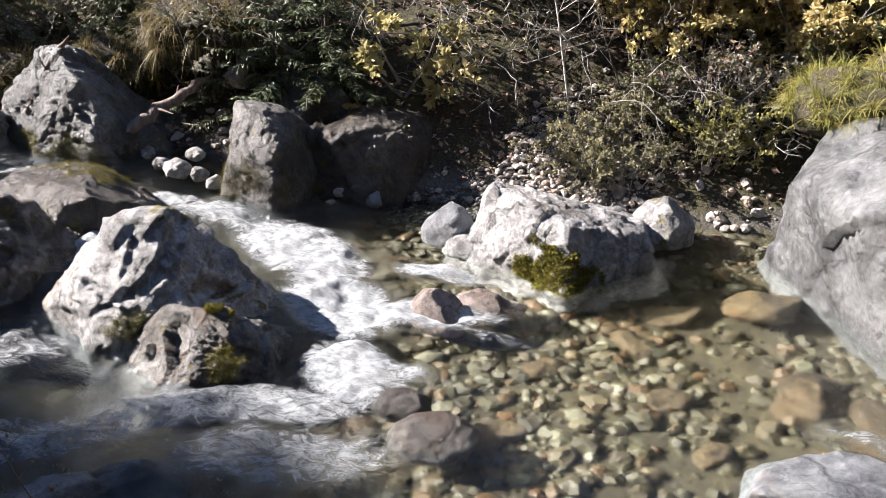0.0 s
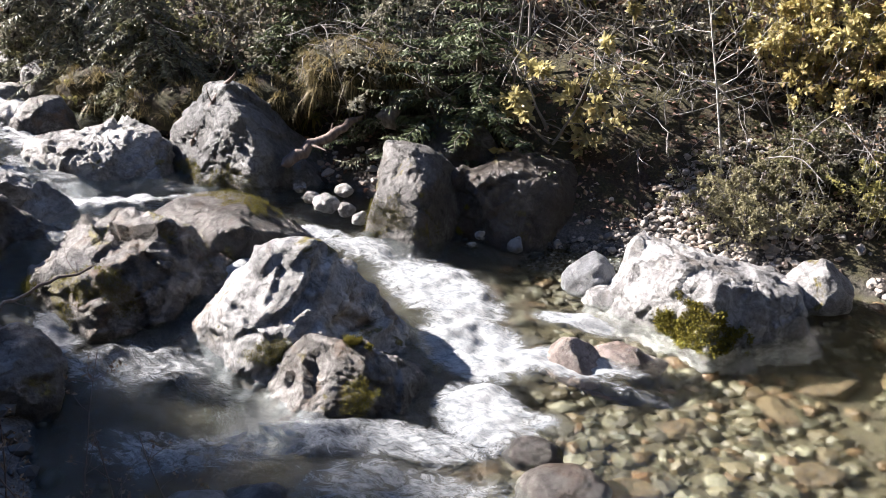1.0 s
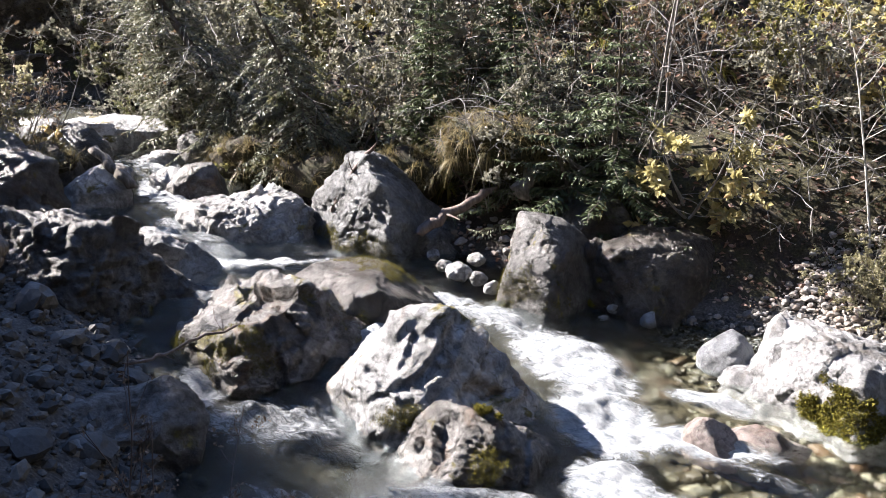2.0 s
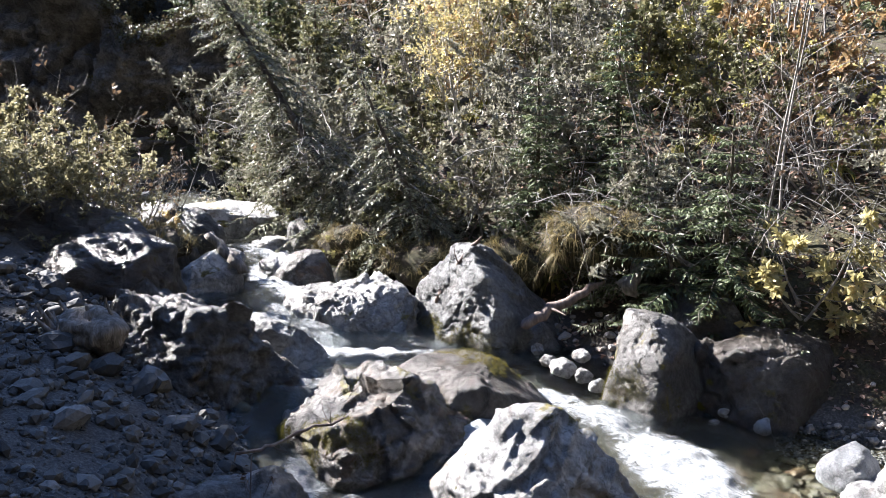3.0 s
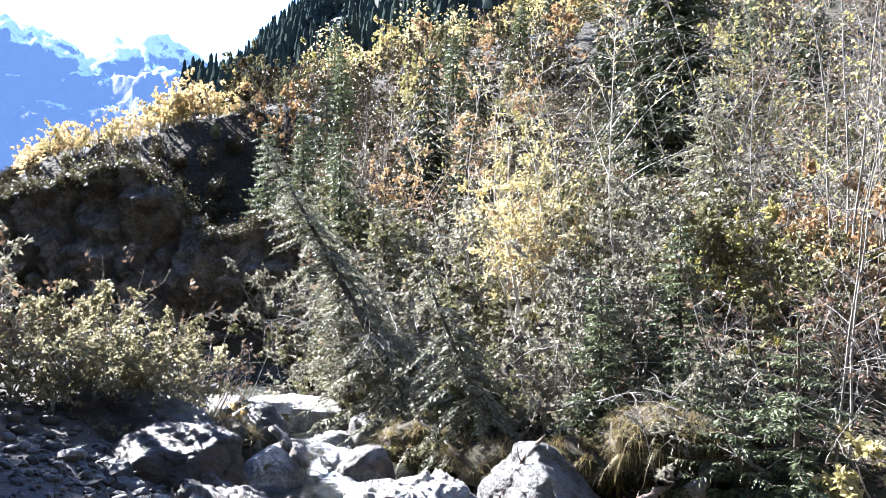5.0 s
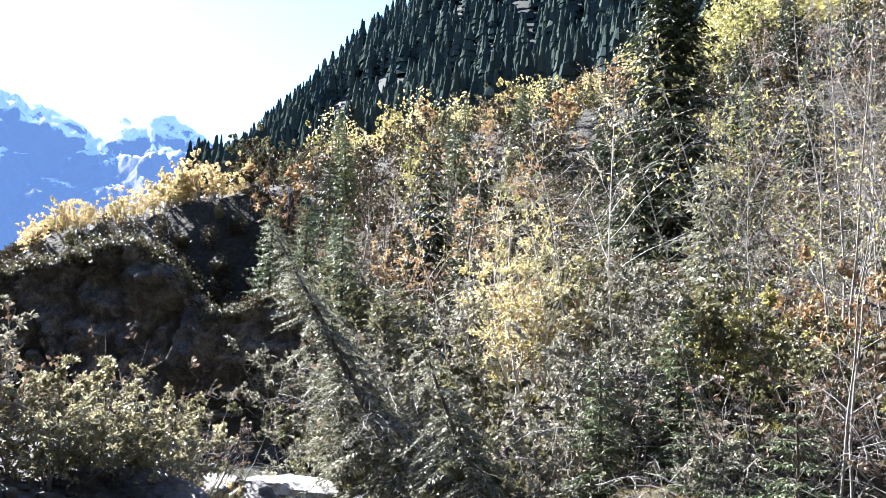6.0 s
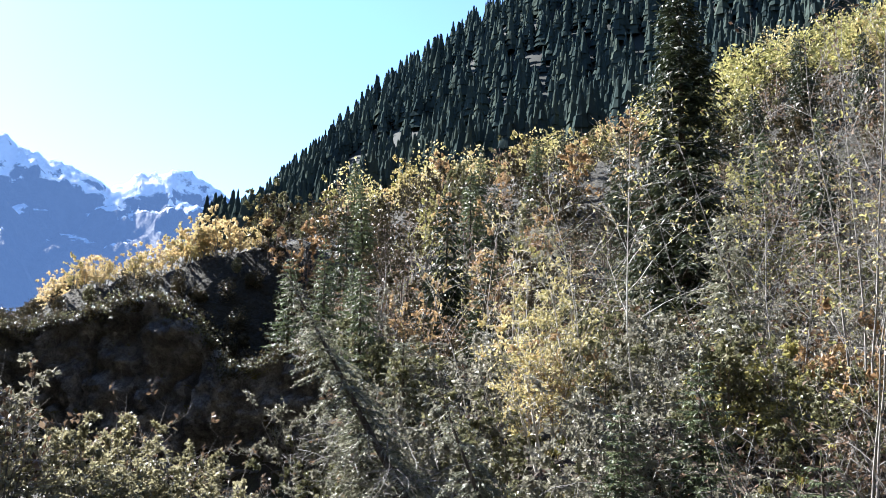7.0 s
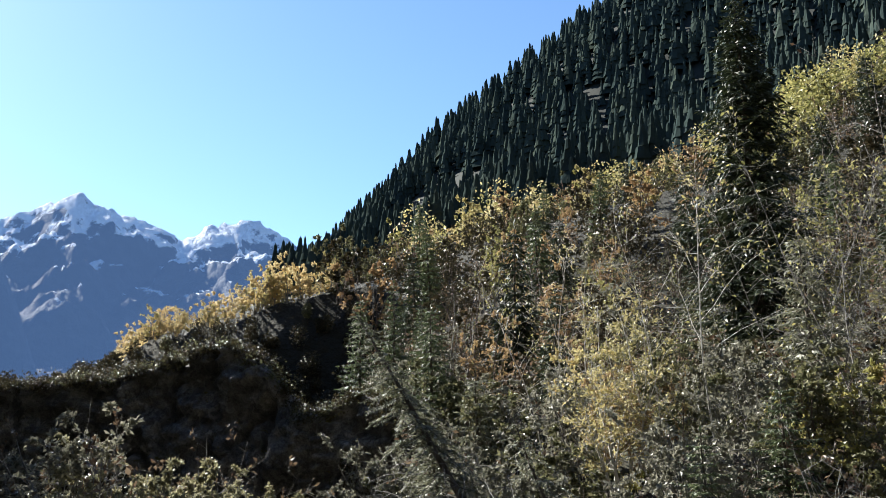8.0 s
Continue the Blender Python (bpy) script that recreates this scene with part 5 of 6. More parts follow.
# -- kinds of shrub, each built once, at its first place, and then copied
KINDS = (("grey", M_GREYLEAF, M_TWIG, 2600, 0.045, "grey-green willow shrub with thin twigs"), ("olive", M_OLIVE, M_TWIGDARK, 3000, 0.05, "olive-green leafy shrub on the slope"),
        ("yellow", M_YELLOW, M_TWIG, 2800, 0.068, "shrub with yellow autumn leaves"), ("greeny", M_GREENY, M_TWIG, 2800, 0.05, "yellow-green leafy shrub on the slope"),
        ("orange", M_ORANGE, M_TWIGDARK, 2400, 0.055, "shrub with orange-brown autumn leaves"), ("bare", M_BROWNLEAF, M_TWIG, 260, 0.05, "bare twiggy shrub with a few brown leaves"),
        ("dark", M_DARKLEAF, M_TWIGDARK, 2600, 0.05, "low dark juniper and alpine rose shrub"),
        ("bush", M_BUSH, M_TWIG, 3200, 0.04, "pale yellow-green willow bush with bare twig tips"),
        ("gold", M_GOLD, M_TWIG, 2800, 0.06, "bush with golden autumn leaves"))
KIND = {}


def make_kind(key):
    v, far = key[-1], "far" in key
    if key[0] == "spruce":
        mat = (M_NEEDLE, M_NEEDLEGREY)[v]
        if far:
            # one far kind takes the dark needles, dimming the slope by colour
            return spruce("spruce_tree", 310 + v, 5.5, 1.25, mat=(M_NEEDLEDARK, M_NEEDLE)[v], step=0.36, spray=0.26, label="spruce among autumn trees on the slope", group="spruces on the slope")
        return spruce("spruce_tree", 300 + v, 2.6, 0.75, mat=mat, step=0.16, spray=0.11, label="young spruce among shrubs", group="young spruces")
    k = [row[0] for row in KINDS].index(key[0])
    _, lm, bm_, n, sz, lab = KINDS[k]
    if far:                                   # fewer leaves far up the slope
        near = "mid" in key
        return broadleaf("tree", 400 + 10 * k + v + 5 * near, 4.2, stems=4, spread=0.22, branches=36 if near else 24, twigs=5 if near else 3, leaves=max(220, int(n * 0.75) if near else int(n * 0.5)), leaf=0.12 if near else 0.19, lmat=lm, bmat=bm_, trunk_r=0.05,
                         label=lab.replace("shrub", "tree").replace("bush", "tree"), category="tree", group="trees far up the slope", length=0.32, start=0.15, sides=4)
    return broadleaf("shrub", 200 + 10 * k + v, 1.6, stems=9, spread=0.55, branches=45, twigs=6, leaves=int(n * 1.35), leaf=sz * 1.2, lmat=lm, bmat=bm_, trunk_r=0.014, label=lab, category="shrub",
                     group="shrubs on the slope", length=0.45, start=0.2)


def set_plant(key, az, D, scale=1.0, dz=-0.05):
    """The first one of a kind is built at its place, the others are copies."""
    if key in KIND:
        return replant(KIND[key], az, D, scale, None, dz)
    KIND[key] = make_kind(key)
    return plant(KIND[key], az, D, scale, None, dz)


# shrubs with a place of their own: kind, azimuth, distance, size
NEAR = [("bush", 7.6, 8.3, 0.5), ("bush", 9.0, 8.15, 0.42), ("bush", 10.6, 8.1, 0.5), ("bush", 12.6, 8.15, 0.5), ("bush", 9.6, 8.45, 0.5), ("bush", 11.6, 8.5, 0.55), ("olive", 12.6, 8.6, 0.6), ("bush", 17.0, 8.35, 0.42), ("greeny", 19.0, 8.5, 0.5), ("yellow", 14.0, 9.2, 0.85), ("yellow", 18.0, 9.3, 0.9), ("yellow", 21.5, 9.3, 0.9), ("orange", 19.5, 9.6, 0.9), ("yellow", 11.0, 9.5, 0.9), ("greeny", 16.0, 9.5, 0.9),
        ("grey", -33.0, 15.2, 1.3), ("olive", -35.5, 16.2, 1.3), ("grey", -37.0, 17.5, 1.4), ("spruce", -34.5, 18.5, 1.3), ("olive", -33.0, 18.0, 1.5), ("grey", -36.0, 19.5, 1.5), ("dark", -38.0, 18.2, 1.0), ("olive", -31.0, 17.0, 1.5), ("spruce", -31.8, 16.0, 1.2), ("grey", 14.5, 8.6, 0.62), ("bare", 16.5, 8.7, 0.8), ("greeny", 17.5, 8.4, 0.5), ("bare", 11.5, 9.2, 1.0), ("grey", 19.0, 8.8, 0.7),
        ("yellow", 13.0, 10.0, 1.0), ("yellow", 17.0, 10.2, 1.1), ("yellow", 20.5, 9.8, 1.1), ("yellow", 24.0, 10.4, 1.2), ("bare", 14.0, 9.6, 1.1), ("olive", 22.5, 9.0, 0.8), ("yellow", 9.5, 10.4, 1.0), ("bare", 6.0, 9.6, 1.1), ("grey", 3.5, 9.8, 1.0),
        ("yellow", 27.5, 9.6, 1.1), ("orange", 15.5, 11.2, 1.2), ("greeny", 1.0, 10.4, 0.9), ("bare", -1.5, 10.2, 1.2), ("bare", -4.5, 10.3, 0.9), ("olive", -6.0, 10.9, 1.0), ("bare", -9.0, 10.2, 1.2), ("grey", -10.5, 9.8, 0.9),
        ("grey", -12.5, 9.7, 0.7), ("grey", -14.3, 9.55, 0.75), ("olive", -15.8, 9.9, 0.8), ("bare", -16.5, 10.6, 1.0), ("grey", -20.5, 11.0, 1.1), ("olive", -24.0, 11.2, 1.0), ("grey", -26.0, 10.8, 0.8),
        ("olive", -28.5, 11.1, 0.8), ("grey", -30.0, 11.9, 1.1), ("olive", -31.5, 12.4, 1.0), ("greeny", -30.5, 11.3, 0.55), ("grey", -33.5, 13.4, 1.2), ("olive", -35.0, 14.6, 1.2), ("grey", -18.0, 11.6, 1.2),
        ("grey", -29.0, 13.5, 1.5), ("grey", -36.5, 15.0, 1.2), ("olive", -6.8, 12.0, 1.0), ("greeny", -10.0, 11.8, 1.1), ("olive", -12.0, 12.6, 1.3), ("grey", -15.0, 13.2, 1.4), ("bare", -31.0, 15.0, 1.8), ("grey", -34.5, 17.0, 1.6),
        # the shady bank on the camera's side
        ("bush", -45.2, 11.2, 0.95), ("bush", -47.3, 10.9, 1.1), ("bush", -49.5, 11.4, 1.2), ("bush", -46.3, 12.0, 1.15), ("bush", -51.5, 11.0, 1.2), ("bush", -53.5, 11.8, 1.3), ("bare", -42.6, 12.2, 1.0), ("bare", -48.5, 12.4, 1.4), ("gold", -42.3, 11.3, 0.5), ("bare", -55.5, 11.2, 1.4), ("grey", -57.5, 12.2, 1.4), ("bare", -44.0, 11.8, 1.0)]
count = 0
for key, az, D, s in NEAR:
    set_plant((key, count % 2), az, D, s)
    count += 1

# the slope, denser where it is steep and near
rng = random.Random(12)
placed = []


def scatter(number, az0, az1, d0, d1, gap, choose, far):
    done = tries = 0
    while done < number and tries < number * 30:
        tries += 1
        az, D = rng.uniform(az0, az1), (rng.uniform(d0 ** 1.3, d1 ** 1.3)) ** (1 / 1.3)
        x, y = D * math.sin(radians(az)), D * math.cos(radians(az))
        if -19 < az < -10.5 and 17 < D < 27:          # the tall spruce stands free
            continue
        if any((x - a) ** 2 + (y - b) ** 2 < (gap * D / d0) ** 2 for a, b in placed):
            continue
        placed.append((x, y))
        key, s = choose(az, D)
        set_plant((key, "far", "mid", done % 2) if far and D < 42 and key != "spruce" else (key, "far", done % 2) if far else (key, done % 2), az, D, s)
        done += 1


def near_choice(az, D):
    w = [("grey", 26), ("olive", 18), ("bare", 20), ("greeny", 8), ("yellow", 12 if az > 2 else 1), ("spruce", 6 if az < 5 else 3), ("orange", 4)]
    key = rng.choices([a for a, _ in w], [b for _, b in w])[0]
    return key, rng.uniform(0.9, 1.5)


def mid_choice(az, D):
    w = [("grey", 16), ("olive", 15), ("bare", 24), ("dark", 34), ("greeny", 5), ("yellow", 5), ("spruce", 18), ("orange", 6)]
    key = rng.choices([a for a, _ in w], [b for _, b in w])[0]
    return key, rng.uniform(0.55, 0.95)


def far_choice(az, D):
    if az < -36:
        w = [("dark", 30), ("olive", 22), ("orange", 6), ("spruce", 10)]
    elif D > 58:
        w = [("yellow", 22), ("greeny", 20), ("olive", 18), ("gold", 8), ("orange", 16), ("spruce", 8), ("dark", 14)]
    else:
        w = [("yellow", 7), ("greeny", 5), ("olive", 16), ("grey", 10), ("bare", 12), ("spruce", 24), ("orange", 12), ("dark", 32)]
    key = rng.choices([a for a, _ in w], [b for _, b in w])[0]
    return key, rng.uniform(0.7, 1.15)


placed += [(14.2 * math.sin(radians(a)), 14.2 * math.cos(radians(a))) for a in (-21, -22.5, -24, -25.5)] + [(12.6 * math.sin(radians(a)), 12.6 * math.cos(radians(a))) for a in (-21, -23, -25)]
scatter(46, -33, 28, 11.5, 19, 0.55, near_choice, False)
scatter(80, -38, 24, 19, 40, 1.1, mid_choice, True)
scatter(130, -40, 10, 40, 88, 2.0, far_choice, True)
scatter(44, -52.5, -40, 46.2, 50, 0.5, lambda az, D: (rng.choice(["gold", "gold", "gold", "yellow"]), rng.uniform(0.28, 0.5) + (0.2 if -45.5 < az < -42 else 0.0)), True)


def far_scrub(name, seed, number, az0, az1, d0, d1, size, leaf, leaves, mat, label):
    """Scrub too far off to pick apart: heaps of leaves on the slope."""
    rs = np.random.RandomState(seed)
    az, D = np.radians(rs.uniform(az0, az1, number)), rs.uniform(d0, d1, number)
    x, y = D * np.sin(az), D * np.cos(az)
    z = ground_height(x, y)
    h = rs.uniform(size[0], size[1], number)
    k = np.repeat(np.arange(number), leaves)
    q = rs.normal(size=(len(k), 3))
    q /= np.linalg.norm(q, axis=1, keepdims=True)
    q *= rs.rand(len(k), 1) ** 0.4
    lump = 0.75 + 0.5 * vnoise(q * 1.7 + k[:, None] * 3.1, 1.3)
    c = np.stack([x[k], y[k], z[k] + h[k] * 0.45], -1) + q * lump[:, None] * np.stack([h[k] * 0.42, h[k] * 0.42, h[k] * 0.6], -1)
    v, f = leaf_arrays(c, rs.normal(size=c.shape), leaf * rs.uniform(0.6, 1.3, len(k)), 0.7, rs)
    put(name, mesh_arrays(name, v, f, (mat,), shade=False), None, label, "scrub", "stuff")


# dark leaves here give the gloom between the trees by colour
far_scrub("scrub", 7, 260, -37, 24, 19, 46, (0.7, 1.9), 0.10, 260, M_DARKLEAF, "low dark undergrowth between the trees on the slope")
far_scrub("scrub", 8, 200, -36, 24, 17, 46, (0.7, 1.8), 0.09, 240, M_OLIVE, "olive undergrowth between the trees on the slope")
far_scrub("scrub", 9, 130, -37, 20, 20, 60, (0.8, 2.2), 0.11, 240, M_BROWNLEAF, "brown withered undergrowth on the slope")
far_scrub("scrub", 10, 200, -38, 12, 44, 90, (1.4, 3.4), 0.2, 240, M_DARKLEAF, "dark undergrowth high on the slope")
far_scrub("scrub", 1, 60, -35, 6, 84, 175, (3, 6.5), 0.32, 420, M_YELLOW, "yellow autumn scrub high on the slope")
far_scrub("scrub", 2, 60, -36, 6, 84, 225, (3, 6), 0.32, 420, M_GREENY, "yellow-green scrub high on the slope")
far_scrub("scrub", 3, 36, -34, 2, 84, 190, (3, 6), 0.32, 420, M_ORANGE, "orange-brown scrub high on the slope")
# the shade of this hillside is put into its dark leaves
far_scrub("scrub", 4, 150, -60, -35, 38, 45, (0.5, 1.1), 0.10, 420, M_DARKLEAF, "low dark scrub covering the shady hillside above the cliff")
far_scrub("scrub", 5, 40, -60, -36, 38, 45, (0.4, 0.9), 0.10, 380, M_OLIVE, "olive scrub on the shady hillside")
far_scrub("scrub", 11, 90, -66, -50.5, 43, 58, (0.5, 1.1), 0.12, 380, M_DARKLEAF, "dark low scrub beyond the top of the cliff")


def brow_scrub(seed, number, leaves, mat, label):
    """Dwarf scrub and heather rooted along the brow of the cliff."""
    rs = np.random.RandomState(seed)
    brow = CLIFF_BROW[0]
    k = np.repeat(rs.randint(0, len(brow), number), leaves)
    size = np.repeat(rs.uniform(0.12, 0.34, number), leaves)[:, None]
    c = brow[k] + rs.normal(size=(len(k), 3)) * size * np.array([0.5, 0.5, 0.35]) + np.array([0, 0, 0.05])
    v, f = leaf_arrays(c, rs.normal(size=c.shape), rs.uniform(0.03, 0.08, len(k)), 0.6, rs)
    put("scrub", mesh_arrays("scrub", v, f, (mat,), shade=False), None, label, "scrub", "stuff")


brow_scrub(41, 420, 150, M_DARKLEAF, "dark dwarf scrub along the brow of the cliff")
brow_scrub(42, 120, 120, M_OLIVE, "olive dwarf scrub along the brow of the cliff")
far_scrub("scrub", 13, 60, -14, 3, 56, 115, (2.5, 5), 0.3, 420, M_GREENY, "bright yellow-green scrub high on the open slope")
far_scrub("scrub", 6, 70, -66, -38, 20.3, 23.5, (0.3, 0.8), 0.07, 420, M_DARKLEAF, "dark dwarf scrub along the top of the cliff")
set_plant(("greeny", "far", 0), -36.8, 110, 1.0)
set_plant(("orange", "far", 1), -33.5, 100, 1.0)

SHADE = 1.15
# trees on the camera's side whose shade falls over the near bank and the foot of the rapids
# all unseen, and shifted by SHADE to place the shadow's edge
for k, (x, y, h) in enumerate(((-20.0, 7.6, 18.0), (-18.2, 6.6, 17.0), (-16.0, 5.9, 15.0), (-19.0, 5.0, 18.0), (-14.0, 4.9, 13.5), (-16.5, 4.0, 16.0), (-12.5, 3.9, 12.0), (-14.5, 2.4, 14.0), (-10.8, 3.3, 10.0), (-9.2, 2.4, 8.5),
                               (-12.0, 1.4, 12.0), (-8.0, 3.1, 6.5), (-9.5, 0.6, 9.0), (-22.5, 7.0, 19.0), (-21.0, 4.0, 18.0), (-7.0, 1.6, 6.5), (-26.0, 8.4, 24.0))):
    ob = spruce("spruce_tree", 500 + k, h, 0.2 * h, mat=M_NEEDLE, step=0.5, spray=0.5, label="dark spruce on the shady side of the stream", group="spruces on the shady bank")
    ob.matrix_world = pose(x, y - SHADE, ground_at(x, y - SHADE) - 0.1, 0, 0, 50 * k)


# ---------------------------------------------------------------- far spruce wood
def build_far_wood():
    rs = np.random.RandomState(21)
    V, F, base = [], [], 0
    n, SIDES, TIERS = 0, 8, 7
    while n < 2900:
        az = rs.uniform(-43.5, 0)
        D = rs.uniform(205 if az > -35 else 290, 535)
        x, y = D * math.sin(radians(az)), D * math.cos(radians(az))
        if vnoise(np.array([[x, y, 0.0]]), 0.02)[0] < 0.28:
            continue
        n += 1
        h = rs.uniform(9, 21)
        r = h * rs.uniform(0.17, 0.27)
        z = GZ(x, y) - 0.5
        a = rs.uniform(0, 6.28) + np.arange(SIDES) * 6.283 / SIDES
        rings = []
        for k in range(TIERS):
            t = k / TIERS
            rr = r * (1 - t) ** 0.9 * rs.uniform(0.7, 1.15, SIDES)
            droop = rr * 0.35 + rs.normal(size=SIDES) * 0.012 * h
            rings.append((rr, z + h * (0.05 + 0.95 * t) - droop))
            rings.append((rr * rs.uniform(0.55, 0.8, SIDES), np.full(SIDES, z + h * (0.05 + 0.95 * (t + 0.75 / TIERS)))))
        rings.append((np.full(SIDES, 0.02), np.full(SIDES, z + h * 1.02)))
        V.append(np.stack([np.stack([x + np.cos(a) * q, y + np.sin(a) * q, zz], -1) for q, zz in rings]).reshape(-1, 3))
        i = base + np.arange(len(rings) - 1)[:, None] * SIDES + np.arange(SIDES)[None, :]
        j = base + np.arange(len(rings) - 1)[:, None] * SIDES + (np.arange(SIDES)[None, :] + 1) % SIDES
        F.append(np.stack([i, j, j + SIDES, i + SIDES], -1).reshape(-1, 4))
        base += len(rings) * SIDES
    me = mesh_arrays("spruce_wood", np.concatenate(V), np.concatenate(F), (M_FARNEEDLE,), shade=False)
    put("spruce_wood", me, None, "dense dark spruce forest on the far mountainside", "forest", "stuff")


def GZ(x, y):
    return float(ground_height(np.array([x]), np.array([y]))[0])


build_far_wood()


# ---------------------------------------------------------------- loose stones
def stones_arrays(rs, xyz, size, sub, flat=0.65):
    v0, f0 = ico(sub)
    n = len(xyz)
    sc = size[:, None] * np.stack([rs.uniform(0.7, 1.3, n), rs.uniform(0.6, 1.0, n), rs.uniform(0.45, 0.8, n) * flat / 0.65], -1)
    base = np.stack([v0 * (1 + 0.5 * (vnoise(v0 + 5.0 * k, 1.3) - 0.5) + 0.09 * rs.normal(size=len(v0)))[:, None] for k in range(12)])
    V = base[rs.randint(0, 12, n)] * sc[:, None, :]
    a = rs.uniform(0, 6.28, n)
    b = rs.normal(size=n) * 0.3
    c, s = np.cos(a)[:, None], np.sin(a)[:, None]
    X, Y, Z = V[..., 0], V[..., 1], V[..., 2]
    Z2 = Z * np.cos(b)[:, None] + X * np.sin(b)[:, None]
    X = X * np.cos(b)[:, None] - Z * np.sin(b)[:, None]
    V = np.stack([X * c - Y * s, X * s + Y * c, Z2], -1) + xyz[:, None, :]
    F = (f0[None] + (np.arange(n) * len(v0))[:, None, None]).reshape(-1, 3)
    return V.reshape(-1, 3), F


def stone_field(name, seed, number, where, size, mat, label, sub=2, sink=0.35, power=2.2, singles=0, box=None, smooth_stones=True):
    """Stones strewn over a stretch of ground; the first few are single parts of the ground, the rest one heap."""
    rs = np.random.RandomState(seed)
    x0, x1, y0, y1 = box
    P = []
    while sum(len(p) for p in P) < number:
        x, y = rs.uniform(x0, x1, 4000), rs.uniform(y0, y1, 4000)
        ok = rs.rand(4000) < where(x, y)
        P.append(np.stack([x[ok], y[ok]], -1))
    xy = np.concatenate(P)[:number]
    sz = size[0] + (size[1] - size[0]) * rs.rand(number) ** power
    z = ground_height(xy[:, 0], xy[:, 1]) + sz * (0.5 - sink)
    xyz = np.concatenate([xy, z[:, None]], 1)
    order = np.argsort(-sz)
    xyz, sz = xyz[order], sz[order]
    ground = bpy.data.objects["ground"]
    if singles:
        v, f = stones_arrays(rs, np.zeros((8, 3)), np.ones(8), sub)
        v = v.reshape(8, -1, 3)
        shapes = [mesh_arrays("stone", v[k], ico(sub)[1], (mat,), shade=smooth_stones) for k in range(8)]
        for k in range(min(singles, number)):
            ob = new("stone", shapes[k % 8])
            ob.parent = ground
            ob.matrix_world = pose(*xyz[k], 0, 0, rs.uniform(0, 360)) @ Matrix.Scale(sz[k], 4)
        xyz, sz = xyz[singles:], sz[singles:]
    if len(xyz):
        v, f = stones_arrays(rs, xyz, sz, sub)
        put(name, mesh_arrays(name, v, f, (mat,), shade=smooth_stones), None, label, "stones", "stuff")


def stream_mask(x, y):
    return in_polygon(x, y, STREAM) * 1.0


def near_mask(x, y):
    dn = seg_distance(x, y, NEAR_BANK)
    return (~in_polygon(x, y, STREAM)) * smooth(3.2, 0.8, dn) * (seg_distance(x, y, FAR_BANK) > dn)


stone_field("bed_stones", 1, 4600, lambda x, y: stream_mask(x, y) * (0.35 + 0.65 * (vnoise(np.stack([x, y, 0 * x], -1), 1.3) > 0.4)), (0.018, 0.095), M_BEDSTONE, "rounded algae-covered stones on the bed of the clear pool", singles=150, box=(-1.2, 3.6, 3.4, 7.6), sink=0.40, power=2.8, smooth_stones=False)
stone_field("bed_stones", 2, 900, stream_mask, (0.03, 0.13), M_BEDSTONE, "rounded stones on the bed of the rapids", box=(-9, -1.0, 3.6, 12), sink=0.3, power=1.8, sub=1)
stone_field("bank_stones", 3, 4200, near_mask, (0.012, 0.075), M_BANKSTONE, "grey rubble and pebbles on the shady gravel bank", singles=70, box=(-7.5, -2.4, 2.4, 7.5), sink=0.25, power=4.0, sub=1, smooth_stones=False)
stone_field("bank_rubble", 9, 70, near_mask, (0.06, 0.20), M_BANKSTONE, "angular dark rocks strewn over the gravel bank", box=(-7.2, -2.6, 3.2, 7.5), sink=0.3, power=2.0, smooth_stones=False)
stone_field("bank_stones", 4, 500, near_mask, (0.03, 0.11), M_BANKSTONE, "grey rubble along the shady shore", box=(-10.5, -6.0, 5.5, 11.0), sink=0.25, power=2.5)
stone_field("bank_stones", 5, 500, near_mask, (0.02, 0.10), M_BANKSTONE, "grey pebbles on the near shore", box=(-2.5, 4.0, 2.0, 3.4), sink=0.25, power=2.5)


def scree_mask(x, y):
    d = np.hypot((x - 1.15 - 0.4 * (y - 8.1)) / 0.85, (y - 8.1) / 0.7)
    return (~in_polygon(x, y, STREAM)) * smooth(1.25, 0.55, d)


stone_field("scree", 6, 2200, scree_mask, (0.010, 0.058), M_PEBBLE, "pale broken stones on the slope below the shrubs", singles=80, box=(-1.2, 3.2, 7.0, 9.4), sink=0.2, power=4.0, smooth_stones=False, sub=1)
stone_field("scree", 7, 350, lambda x, y: (~in_polygon(x, y, STREAM)) * smooth(0.8, 0.2, seg_distance(x, y, FAR_BANK)), (0.015, 0.07), M_PEBBLE, "pale stones along the far shore", box=(-3.0, 4.0, 7.0, 9.5), sink=0.2, power=3.0, smooth_stones=False)
stone_field("gravel_bar", 8, 1500, lambda x, y: smooth(1.15, 0.7, np.hypot((x + 0.35) / 0.95, (y - 7.85) / 0.26)), (0.008, 0.03), M_BANKSTONE, "fine grey gravel bar beside the pool", sub=1, box=(-1.6, 0.9, 7.4, 8.3), sink=0.1, power=1.5)
for k, (x, y, z, s) in enumerate(((-2.42, 7.9, 0.42, 0.17), (-2.2, 7.82, 0.4, 0.13), (-2.6, 8.0, 0.45, 0.12), (-2.05, 7.72, 0.36, 0.12), (-2.75, 8.15, 0.5, 0.10), (-2.3, 8.1, 0.5, 0.12), (-1.02, 7.75, 0.14, 0.07), (-0.62, 7.78, 0.16, 0.13), (-0.95, 7.9, 0.2, 0.08))):
    boulder("stone", (x, y, z), (s * 0.75, s * 0.65, s * 0.55), 600 + k, M_PALE if k != 7 else M_BLUE, "pale rounded stone at the foot of the boulders", category="stone", group="stones between the boulders", sub=4, facets=8, rough=0.14, turn=70 * k)
